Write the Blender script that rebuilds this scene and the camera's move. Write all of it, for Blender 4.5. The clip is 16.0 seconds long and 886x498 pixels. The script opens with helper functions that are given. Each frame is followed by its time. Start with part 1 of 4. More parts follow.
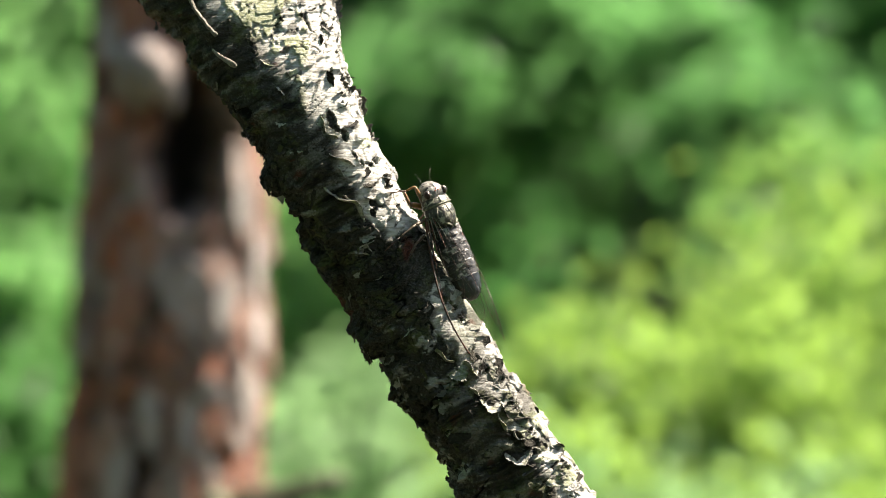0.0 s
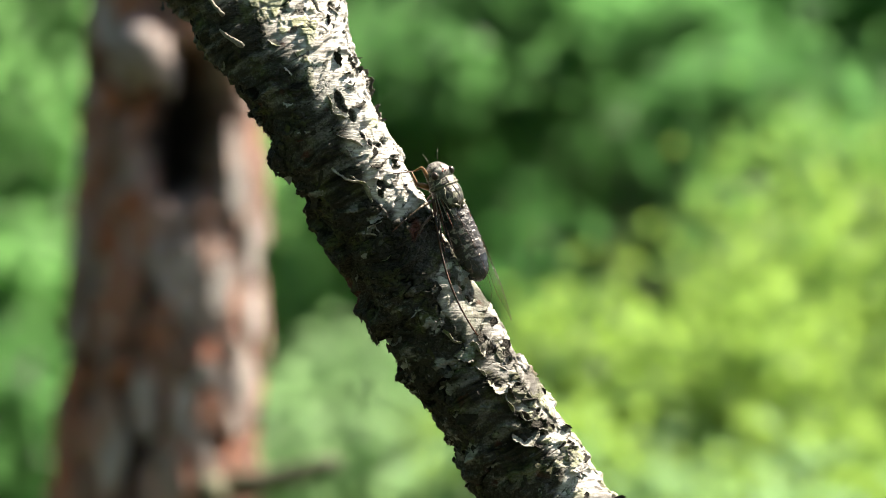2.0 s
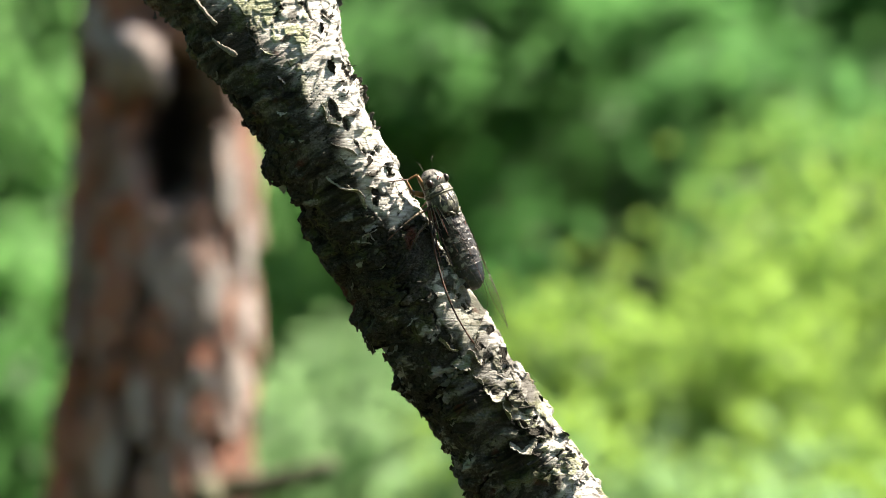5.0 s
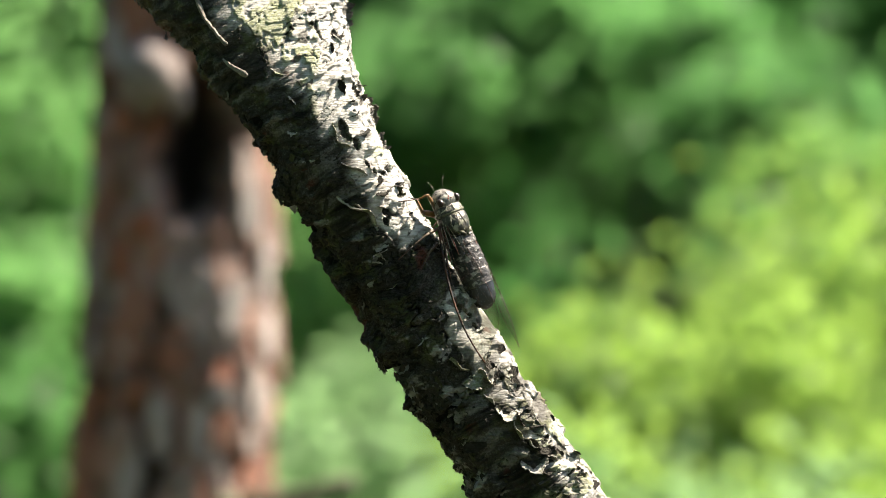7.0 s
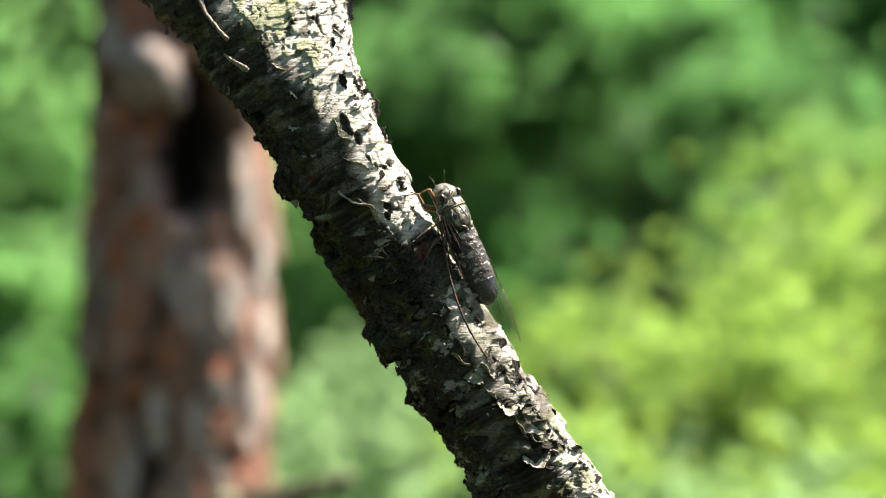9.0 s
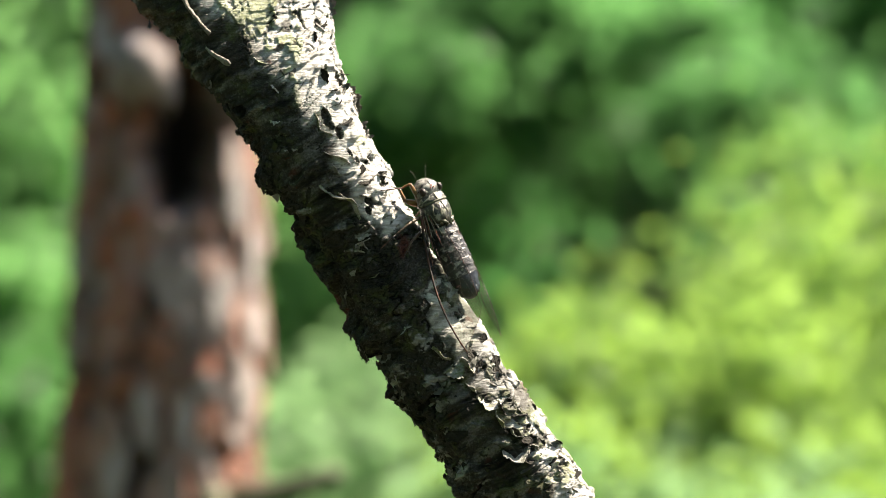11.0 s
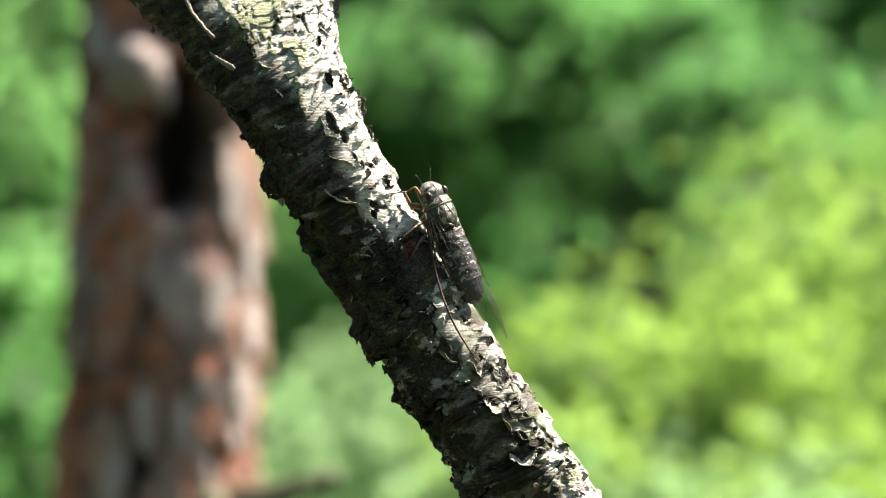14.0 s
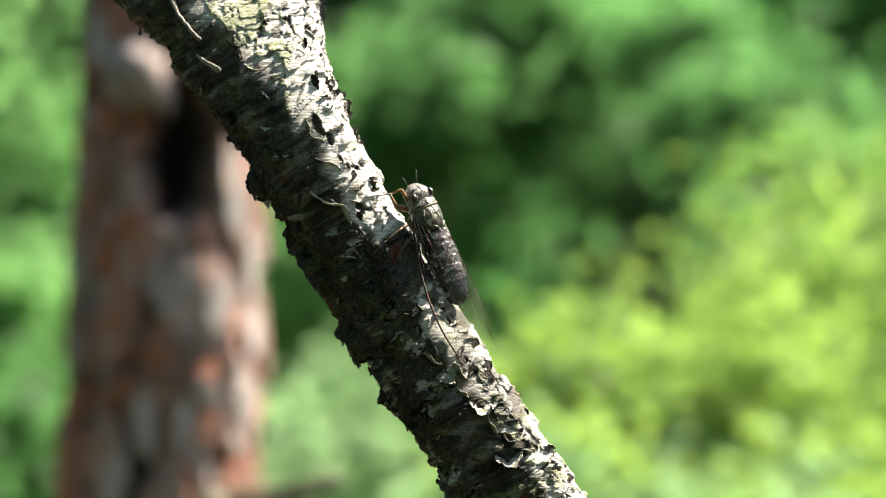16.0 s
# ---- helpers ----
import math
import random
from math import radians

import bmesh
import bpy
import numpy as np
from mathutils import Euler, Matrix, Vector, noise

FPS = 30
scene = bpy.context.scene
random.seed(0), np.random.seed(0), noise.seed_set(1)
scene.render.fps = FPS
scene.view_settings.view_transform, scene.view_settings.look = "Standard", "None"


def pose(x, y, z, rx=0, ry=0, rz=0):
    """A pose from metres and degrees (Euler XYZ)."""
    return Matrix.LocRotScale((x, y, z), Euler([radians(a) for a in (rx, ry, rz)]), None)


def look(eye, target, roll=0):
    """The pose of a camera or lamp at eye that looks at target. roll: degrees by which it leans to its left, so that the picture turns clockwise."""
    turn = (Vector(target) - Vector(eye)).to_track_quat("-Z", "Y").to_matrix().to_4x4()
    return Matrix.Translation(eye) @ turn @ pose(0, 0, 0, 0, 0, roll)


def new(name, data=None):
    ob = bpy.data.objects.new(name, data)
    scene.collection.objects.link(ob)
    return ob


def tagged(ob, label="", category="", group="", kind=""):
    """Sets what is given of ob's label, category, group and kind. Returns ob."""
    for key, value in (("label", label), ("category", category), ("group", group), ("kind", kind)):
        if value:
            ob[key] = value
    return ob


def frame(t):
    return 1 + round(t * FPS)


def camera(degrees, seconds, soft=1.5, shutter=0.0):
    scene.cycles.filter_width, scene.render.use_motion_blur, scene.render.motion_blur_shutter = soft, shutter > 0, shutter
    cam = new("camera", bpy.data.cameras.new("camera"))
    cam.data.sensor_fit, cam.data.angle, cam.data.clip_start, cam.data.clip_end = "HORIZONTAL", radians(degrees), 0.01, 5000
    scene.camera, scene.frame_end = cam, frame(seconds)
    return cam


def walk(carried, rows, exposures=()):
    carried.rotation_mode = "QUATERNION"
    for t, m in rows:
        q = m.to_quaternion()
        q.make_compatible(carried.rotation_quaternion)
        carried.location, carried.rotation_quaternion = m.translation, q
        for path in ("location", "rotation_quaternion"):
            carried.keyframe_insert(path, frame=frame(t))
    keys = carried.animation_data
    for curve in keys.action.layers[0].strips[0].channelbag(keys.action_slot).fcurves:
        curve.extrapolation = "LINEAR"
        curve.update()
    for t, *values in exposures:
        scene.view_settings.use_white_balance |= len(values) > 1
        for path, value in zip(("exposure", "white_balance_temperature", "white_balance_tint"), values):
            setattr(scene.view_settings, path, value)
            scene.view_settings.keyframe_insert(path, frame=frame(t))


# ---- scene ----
EYE_HEIGHT = 1.5
cam = camera(15.0, 16.0, soft=1.0)
# a short telephoto with a wide-open diaphragm, focused on the insect
cam.data.dof.use_dof = True
cam.data.dof.focus_distance = 1.028
cam.data.dof.aperture_fstop = 9.6
cam.data.dof.aperture_blades = 7
# seconds, place in metres about the photographer's stand, tilt, turn and lean in degrees
PATH = (
    (0.0, 0.00309, -0.00349, -0.00155, 0.133, 0.106, 0.389),
    (0.5, 0.00087, -0.00290, -0.00170, 0.093, 0.171, 0.573),
    (1.0, 0.00290, -0.00214, -0.00142, 0.078, 0.119, 0.591),
    (1.5, 0.00101, -0.00108, -0.00207, 0.067, 0.017, 0.720),
    (2.0, -0.00304, -0.00201, -0.00306, -0.112, -0.110, 0.474),
    (2.5, -0.00449, -0.00044, -0.00192, -0.238, -0.154, 0.522),
    (3.0, -0.00416, 0.00035, -0.00027, -0.263, -0.138, 0.453),
    (3.5, -0.00459, 0.00192, -0.00056, -0.219, -0.195, 0.209),
    (6.0, -0.00088, 0.00119, 0.00111, -0.053, -0.158, -0.116),
    (6.5, 0.00087, 0.00068, 0.00155, 0.071, 0.072, -0.105),
    (7.0, 0.00058, 0.00121, 0.00179, 0.086, 0.199, -0.205),
    (7.5, 0.00122, -0.00098, 0.00138, 0.137, 0.112, -0.301),
    (8.0, -0.00015, 0.00018, 0.00007, 0.108, 0.071, -0.147),
    (8.5, -0.00195, 0.00139, 0.00135, 0.051, 0.121, -0.310),
    (11.0, 0.00297, 0.00018, 0.00012, -0.008, 0.031, -0.049),
    (11.5, 0.00236, -0.00015, 0.00035, 0.070, -0.055, -0.239),
    (12.0, 0.00118, -0.00101, -0.00064, 0.066, -0.079, -0.191),
    (12.5, -0.00185, 0.00079, -0.00033, 0.024, -0.026, -0.025),
    (13.0, -0.00056, 0.00149, 0.00009, -0.026, 0.043, -0.167),
    (13.5, -0.00032, 0.00042, 0.00058, -0.078, -0.056, -0.354),
    (14.0, -0.00114, 0.00072, 0.00147, -0.026, -0.102, -0.407),
    (14.5, -0.00342, 0.00232, 0.00124, -0.039, -0.039, -0.286),
    (15.0, -0.00083, 0.00161, 0.00142, -0.112, 0.011, -0.195),
    (15.5, 0.00482, -0.00006, 0.00063, 0.003, 0.013, -0.450),
    (16.0, 0.00646, 0.00002, 0.00040, 0.064, 0.078, -0.382),
)
walk(cam, [(t, pose(x, y, z + EYE_HEIGHT, 90 + up, 0, turn) @ pose(0, 0, 0, 0, 0, lean)) for t, x, y, z, up, turn, lean in PATH],
     exposures=((0, 2.34, 7200, 10), (2.5, 2.28, 7200, 10), (8.5, 2.29, 7200, 10), (11.5, 2.38, 7150, 10), (13.5, 2.41, 7100, 10), (16, 2.42, 7100, 10)))

# ---- light ----
SUN = Vector((0.52, 0.27, 0.81)).normalized()
world = bpy.data.worlds.new("sky")
scene.world = world
world.use_nodes = True
sky = world.node_tree.nodes.new("ShaderNodeTexSky")
sky.sky_type, sky.sun_disc = "NISHITA", False
sky.sun_elevation, sky.sun_rotation = math.asin(SUN.z), math.atan2(SUN.x, SUN.y)
world.node_tree.links.new(sky.outputs[0], world.node_tree.nodes["Background"].inputs[0])
world.node_tree.nodes["Background"].inputs[1].default_value = 0.055
sun = new("sun", bpy.data.lights.new("sun", "SUN"))
sun.data.energy, sun.data.angle, sun.data.color = 5.0, radians(0.53), (1.0, 0.95, 0.86)
sun.matrix_world = look(SUN * 30, (0, 0, 0))


# ---- materials ----
def material(name, rough=0.7):
    m = bpy.data.materials.new(name)
    m.use_nodes = True
    b = m.node_tree.nodes["Principled BSDF"]
    b.inputs["Roughness"].default_value = rough
    return m, m.node_tree, b


def node(nt, kind, values=(), **props):
    n = nt.nodes.new("ShaderNode" + kind)
    for k, v in props.items():
        setattr(n, k, v)
    for k, v in dict(values).items():
        if hasattr(v, "is_linked"):
            nt.links.new(v, n.inputs[k])
        else:
            n.inputs[k].default_value = v
    return n


def coords(nt, scale=(1, 1, 1), turn=(0, 0, 0)):
    c = node(nt, "TexCoord")
    return node(nt, "Mapping", {"Vector": c.outputs["Object"], "Scale": scale, "Rotation": turn}).outputs[0]


def speckle(nt, vec, scale, detail=4.0, rough=0.6, low=0.35, high=0.65):
    t = node(nt, "TexNoise", {"Vector": vec, "Scale": scale, "Detail": detail, "Roughness": rough})
    return node(nt, "MapRange", {"Value": t.outputs["Fac"], "From Min": low, "From Max": high}).outputs[0]


def blend(nt, fac, a, b):
    return node(nt, "Mix", {0: fac, 6: a, 7: b}, data_type="RGBA").outputs[2]


def relief(nt, bsdf, height, strength, distance):
    n = node(nt, "Bump", {"Height": height, "Strength": strength, "Distance": distance})
    nt.links.new(n.outputs[0], bsdf.inputs["Normal"])


def times(nt, a, b):
    return node(nt, "Math", {0: a, 1: b}, operation="MULTIPLY").outputs[0]


def paint(nt, bsdf, colour):
    nt.links.new(colour, bsdf.inputs["Base Color"])


LEAN = radians(31.55)


def birch_material(name, crusty):
    m, nt, b = material(name, 0.8)
    b.inputs["Specular IOR Level"].default_value = 0.12
    unit = 0.003 if isinstance(crusty, float) else 1
    around = coords(nt, (unit, unit, 7 * unit), (0, LEAN, 0))
    plain = coords(nt, (unit, unit, unit))
    streak = speckle(nt, around, 210, 5, 0.65, 0.42, 0.66)
    grime = speckle(nt, plain, 110, 5, 0.65, 0.46, 0.66)
    fine = speckle(nt, plain, 1500, 3, 0.7, 0.3, 0.7)
    pale = blend(nt, times(nt, streak, 0.75), (0.48, 0.463, 0.437, 1), (0.18, 0.162, 0.142, 1))
    pale = blend(nt, times(nt, grime, 0.45), pale, (0.20, 0.17, 0.145, 1))
    pale = blend(nt, times(nt, speckle(nt, plain, 620, 4, 0.7, 0.54, 0.68), 0.40), pale, (0.12, 0.10, 0.085, 1))
    if crusty is None:
        lichen = node(nt, "Attribute", attribute_name="lichen").outputs["Fac"]
        tint = blend(nt, speckle(nt, plain, 900, 3, 0.6, 0.35, 0.65), (0.19, 0.20, 0.085, 1), (0.36, 0.365, 0.27, 1))
        pale = blend(nt, times(nt, lichen, 0.85), pale, tint)
    else:
        lichen = speckle(nt, plain, 130, 5, 0.75, 0.51, 0.61)
        pale = blend(nt, times(nt, lichen, 0.75), pale, (0.17, 0.187, 0.062, 1))
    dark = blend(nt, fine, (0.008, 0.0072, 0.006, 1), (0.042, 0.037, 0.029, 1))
    dark = blend(nt, times(nt, speckle(nt, plain, 420, 4, 0.75, 0.58, 0.72), 0.5), dark, (0.12, 0.108, 0.086, 1))
    mossy = speckle(nt, plain, 120, 4, 0.65, 0.54, 0.66)
    dark = blend(nt, times(nt, mossy, 0.7), dark, (0.070, 0.075, 0.028, 1))
    rust = speckle(nt, plain, 85, 2, 0.5, 0.66, 0.72)
    dark = blend(nt, times(nt, rust, 0.6), dark, (0.09, 0.02, 0.012, 1))
    if crusty == "curl":
        fac = times(nt, fine, 0.65)
    elif crusty == "shade_curl":
        fac = node(nt, "MapRange", {"Value": fine, "To Min": 0.65, "To Max": 1.0}).outputs[0]
    elif crusty == "scrap":
        rnd = node(nt, "NewGeometry").outputs["Random Per Island"]
        fac = node(nt, "MapRange", {"Value": rnd, "From Min": 0.86, "From Max": 1.0, "To Min": 1.0, "To Max": 0.35}).outputs[0]
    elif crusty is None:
        layer = node(nt, "Attribute", attribute_name="crust_shade").outputs["Fac"]
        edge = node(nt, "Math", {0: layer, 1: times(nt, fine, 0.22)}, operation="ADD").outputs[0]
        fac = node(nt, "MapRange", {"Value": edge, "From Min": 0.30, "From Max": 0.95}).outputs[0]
        # highest values turn near-black: shade inside holes and cracks, painted in
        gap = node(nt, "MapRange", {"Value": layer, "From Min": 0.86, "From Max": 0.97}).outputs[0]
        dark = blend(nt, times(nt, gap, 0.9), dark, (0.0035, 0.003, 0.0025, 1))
    else:
        rnd = node(nt, "ObjectInfo").outputs["Random"]
        fac = node(nt, "MapRange", {"Value": rnd, "From Min": crusty - 0.2, "From Max": crusty + 0.2, "To Min": 1.0, "To Max": 0.0}).outputs[0]
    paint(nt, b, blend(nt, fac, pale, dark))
    bump = node(nt, "Math", {0: times(nt, fine, 0.4), 1: streak}, operation="ADD").outputs[0]
    relief(nt, b, bump, 0.6, 0.0004 / unit)
    return m


BIRCH = birch_material("birch_bark", None)
FLAKE = birch_material("peeling_bark", 0.86)
FLAKE_PALE = birch_material("pale_peeling_bark", 0.5)


def pine_material():
    m, nt, b = material("pine_bark", 0.85)
    b.inputs["Specular IOR Level"].default_value = 0.2
    tall = coords(nt, (1, 1, 0.45))
    plain = coords(nt)
    patch = speckle(nt, tall, 34, 3, 0.6, 0.42, 0.60)
    patch2 = speckle(nt, tall, 55, 3, 0.6, 0.45, 0.62)
    fine = speckle(nt, plain, 260, 5, 0.7, 0.3, 0.7)
    c = blend(nt, patch, (0.34, 0.235, 0.195, 1), (0.45, 0.145, 0.065, 1))
    c = blend(nt, times(nt, patch2, 0.45), c, (0.50, 0.42, 0.39, 1))
    c = blend(nt, times(nt, fine, 0.35), c, (0.10, 0.07, 0.06, 1))
    recess_shade = node(nt, "Attribute", attribute_name="recess_shade").outputs["Fac"]
    # recesses go near-black, standing in for the shade inside them
    c = blend(nt, recess_shade, c, (0.014, 0.008, 0.006, 1))
    paint(nt, b, c)
    relief(nt, b, fine, 0.7, 0.003)
    return m


PINE = pine_material()


def wood_material(name, a, bb, scale=60):
    m, nt, b = material(name, 0.85)
    v = coords(nt)
    f = speckle(nt, v, scale, 4)
    g = speckle(nt, v, scale * 6, 3)
    paint(nt, b, blend(nt, times(nt, g, 0.5), blend(nt, f, (*a, 1), (*bb, 1)), (0.04, 0.032, 0.025, 1)))
    relief(nt, b, g, 0.5, 0.002)
    return m


STEM = wood_material("shrub_stem", (0.07, 0.055, 0.035), (0.04, 0.035, 0.025))
DEADWOOD = wood_material("dead_wood", (0.13, 0.12, 0.07), (0.09, 0.10, 0.05), 90)
CUTWOOD = wood_material("weathered_cut_wood", (0.42, 0.345, 0.325), (0.20, 0.15, 0.135), 75)


def leaf_material(name, a, bb, glow, through_share):
    m, nt, b = material(name, 0.45)
    rnd = node(nt, "NewGeometry").outputs["Random Per Island"]
    v = coords(nt)
    f = speckle(nt, v, 5, 2, 0.5, 0.35, 0.65)
    c = blend(nt, rnd, (*a, 1), (*bb, 1))
    c = blend(nt, times(nt, f, 0.4), c, (*[x * 0.55 for x in a], 1))
    paint(nt, b, c)
    b.inputs["Specular IOR Level"].default_value = 0.2
    t = node(nt, "BsdfTranslucent", {"Color": blend(nt, rnd, (*glow, 1), (*[x * 0.75 for x in glow], 1))})
    mix = node(nt, "MixShader", {0: through_share, 1: b.outputs[0], 2: t.outputs[0]})
    nt.links.new(mix.outputs[0], nt.nodes["Material Output"].inputs[0])
    return m


LEAF_YELLOW = leaf_material("young_leaf", (0.12, 0.23, 0.07), (0.18, 0.29, 0.09), (0.285, 0.45, 0.09), 0.65)
LEAF_GREEN = leaf_material("green_leaf", (0.09, 0.20, 0.07), (0.13, 0.25, 0.09), (0.18, 0.365, 0.085), 0.62)
LEAF_PALE = leaf_material("pale_green_leaf", (0.15, 0.26, 0.10), (0.22, 0.32, 0.18), (0.28, 0.47, 0.21), 0.64)
LEAF_SOFT = leaf_material("soft_green_leaf", (0.10, 0.21, 0.08), (0.14, 0.26, 0.10), (0.265, 0.55, 0.19), 0.63)
# darker copies of the green leaf, with shade put into their colour
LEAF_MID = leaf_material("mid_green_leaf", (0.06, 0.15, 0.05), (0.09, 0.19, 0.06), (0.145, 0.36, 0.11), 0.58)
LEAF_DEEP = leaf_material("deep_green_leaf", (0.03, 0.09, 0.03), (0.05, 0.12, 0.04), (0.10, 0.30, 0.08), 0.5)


def litter_material():
    m, nt, b = material("leaf_litter", 0.9)
    v = coords(nt)
    f = speckle(nt, v, 1.3, 5, 0.6)
    g = speckle(nt, v, 30, 4, 0.7)
    c = blend(nt, f, (0.07, 0.065, 0.03, 1), (0.05, 0.09, 0.025, 1))
    paint(nt, b, blend(nt, g, c, (0.03, 0.024, 0.018, 1)))
    relief(nt, b, g, 0.8, 0.02)
    return m


LITTER = litter_material()


# ---- shaping tools ----
def lattice(i, j, k, seed):
    h = (i * 374761393 + j * 668265263 + k * 2147483647 + seed * 1274126177) & 0xFFFFFFFF
    h = ((h ^ (h >> 13)) * 1274126177) & 0xFFFFFFFF
    h = ((h ^ (h >> 16)) * 2246822519) & 0xFFFFFFFF
    return ((h ^ (h >> 15)) & 0xFFFF) / 32767.5 - 1.0


def grain(p, scale, seed=0, octaves=1):
    """Smooth value noise from -1 to 1 at the points p."""
    total, amp, norm = 0.0, 1.0, 0.0
    for o in range(octaves):
        q = np.asarray(p) * scale * 2.03 ** o + 17.3 * o
        i = np.floor(q).astype(np.int64)
        f = q - i
        f = f * f * (3 - 2 * f)
        v = 0.0
        for dx in (0, 1):
            for dy in (0, 1):
                for dz in (0, 1):
                    w = (f[..., 0] if dx else 1 - f[..., 0]) * (f[..., 1] if dy else 1 - f[..., 1]) * (f[..., 2] if dz else 1 - f[..., 2])
                    v = v + w * lattice(i[..., 0] + dx, i[..., 1] + dy, i[..., 2] + dz, seed + 31 * o)
        total, norm, amp = total + amp * v, norm + amp, amp * 0.5
    return total / norm


def ramp(x, a, b):
    t = np.clip((x - a) / (b - a), 0, 1)
    return t * t * (3 - 2 * t)


def sheet(name, verts, quads, mat, smooth=True):
    """A mesh from arrays of points and four-cornered (or three-cornered) faces."""
    verts, quads = np.asarray(verts, np.float32), np.asarray(quads, np.int32)
    me = bpy.data.meshes.new(name)
    me.vertices.add(len(verts))
    me.vertices.foreach_set("co", verts.ravel())
    n, k = quads.shape
    me.loops.add(n * k)
    me.loops.foreach_set("vertex_index", quads.ravel())
    me.polygons.add(n)
    me.polygons.foreach_set("loop_start", np.arange(0, n * k, k, dtype=np.int32))
    me.polygons.foreach_set("use_smooth", np.full(n, smooth))
    me.update(calc_edges=True)
    me.validate()
    if mat:
        me.materials.append(mat)
    return me


def grid_quads(rows, cols, closed):
    i, j = np.meshgrid(np.arange(rows - 1), np.arange(cols if closed else cols - 1), indexing="ij")
    a, b = i * cols + j, i * cols + (j + 1) % cols
    return np.stack([a, b, b + cols, a + cols], -1).reshape(-1, 4)


def child(name, me, parent, m=None, label=""):
    ob = new(name, me)
    ob.parent = parent
    if m is not None:
        ob.matrix_basis = m
    return tagged(ob, label)


def tube_arrays(points, radii, sides=8, rough=0.0, seed=0):
    """A tapered round limb along points, closed at both ends."""
    pts = [Vector(p) for p in points]
    rows = []
    side = None
    for i, p in enumerate(pts):
        d = (pts[min(i + 1, len(pts) - 1)] - pts[max(i - 1, 0)]).normalized()
        ref = side if side else (Vector((1, 0, 0)) if abs(d.x) < 0.8 else Vector((0, 1, 0)))
        side = (ref - d * ref.dot(d)).normalized()
        up = d.cross(side)
        for k in range(sides):
            a = math.tau * k / sides
            r = radii[i]
            if rough:
                r *= 1 + rough * noise.noise(p * 60 + Vector((math.cos(a), math.sin(a), seed)) * 2)
            rows.append(p + side * (math.cos(a) * r) + up * (math.sin(a) * r))
    v = np.array(rows)
    q = grid_quads(len(pts), sides, True)
    v = np.vstack([v, np.array(pts[0])[None], np.array(pts[-1])[None]])
    n, last = len(rows), (len(pts) - 1) * sides
    caps = []
    for k in range(sides):
        caps.append([n, (k + 1) % sides, k, k])
        caps.append([n + 1, last + k, last + (k + 1) % sides, last + (k + 1) % sides])
    return v, q, np.array(caps)


def limb(name, points, radii, mat, sides=8, rough=0.0, seed=0):
    v, q, caps = tube_arrays(points, radii, sides, rough, seed)
    me = bpy.data.meshes.new(name)
    me.from_pydata([tuple(p) for p in v], [], [tuple(int(x) for x in f) for f in q] + [tuple(int(x) for x in f[:3]) for f in caps])
    me.polygons.foreach_set("use_smooth", np.full(len(me.polygons), True))
    me.materials.append(mat)
    return me


# ---- ground ----
def ground():
    n = 90
    g = np.linspace(-1, 1, n)
    g = np.sign(g) * np.abs(g) ** 2.2 * 400
    x, y = np.meshgrid(g, g, indexing="ij")
    p = np.stack([x, y, 0 * x], -1)
    z = 0.05 * grain(p, 0.8, 3, 3) * np.exp(-(x ** 2 + y ** 2) / 3000)
    z -= 0.06 * np.exp(-(x ** 2 + y ** 2) / 4)
    p[..., 2] = z
    ob = new("ground", sheet("ground", p.reshape(-1, 3), grid_quads(n, n, False), LITTER))
    tagged(ob, "brown woodland floor of leaf litter and moss", "ground", kind="structure")


ground()

# ---- leaning birch ----
AX = Vector((-math.sin(LEAN), 0, math.cos(LEAN)))      # up along the stem
OUT = Vector((math.cos(LEAN), 0, math.sin(LEAN)))      # across it, to the sunny side
FRONT = Vector((0, -1, 0))
ORIGIN = Vector((0, 1.040, EYE_HEIGHT))
STATIONS = (-1.9, -1.2, -0.4, -0.085, -0.040, -0.010, 0.020, 0.045, 0.055, 0.069, 0.085, 0.100, 0.125, 0.165)
SHIFT = (-0.010, -0.02, -0.0159, -0.0157, -0.0173, -0.0169, -0.0168, -0.0168, -0.0160, -0.0133, -0.0104, -0.0082, -0.0050, -0.004)
RADIUS = (0.040, 0.027, 0.0194, 0.0167, 0.0169, 0.0164, 0.0162, 0.0167, 0.0176, 0.0202, 0.0232, 0.0266, 0.0350, 0.040)


def stem_line(s):
    """Offset of the stem's middle and its radius at the height s along it, smoothed."""
    c = r = 0.0
    for d, w in ((-0.008, 1), (-0.004, 2), (0, 3), (0.004, 2), (0.008, 1)):
        c, r = c + w * np.interp(s + d, STATIONS, SHIFT), r + w * np.interp(s + d, STATIONS, RADIUS)
    return c / 9, r / 9


def stem_back(s):
    """How far the stem bends away behind its straight line."""
    t = np.maximum(np.asarray(s, float) - 0.042, 0)
    return 0.50 * t * t / (t + 0.02)


def stem_depth(s, r, a):
    """Half-depth of the stem, ridged towards its shaded side below the fork."""
    return np.minimum(r, 0.0195) * (1 - (0.42 * ramp(np.asarray(s, float), 0.048, 0.095) + 0.34 * ramp(np.asarray(s, float), 0.066, 0.100)) * np.cos(a) * (np.sin(a) > 0))


def stem_point(s, a, lift=0.0):
    """Place and outward direction on the stem: a is the angle from the sunny side round the front."""
    c, r = stem_line(s)
    deep = float(stem_depth(s, r, a))
    d = OUT * math.cos(a) + FRONT * math.sin(a)
    p = ORIGIN + AX * s + OUT * (float(c) + math.cos(a) * (float(r) + lift)) + FRONT * (math.sin(a) * (deep + lift) - float(stem_back(s)))
    return p, d


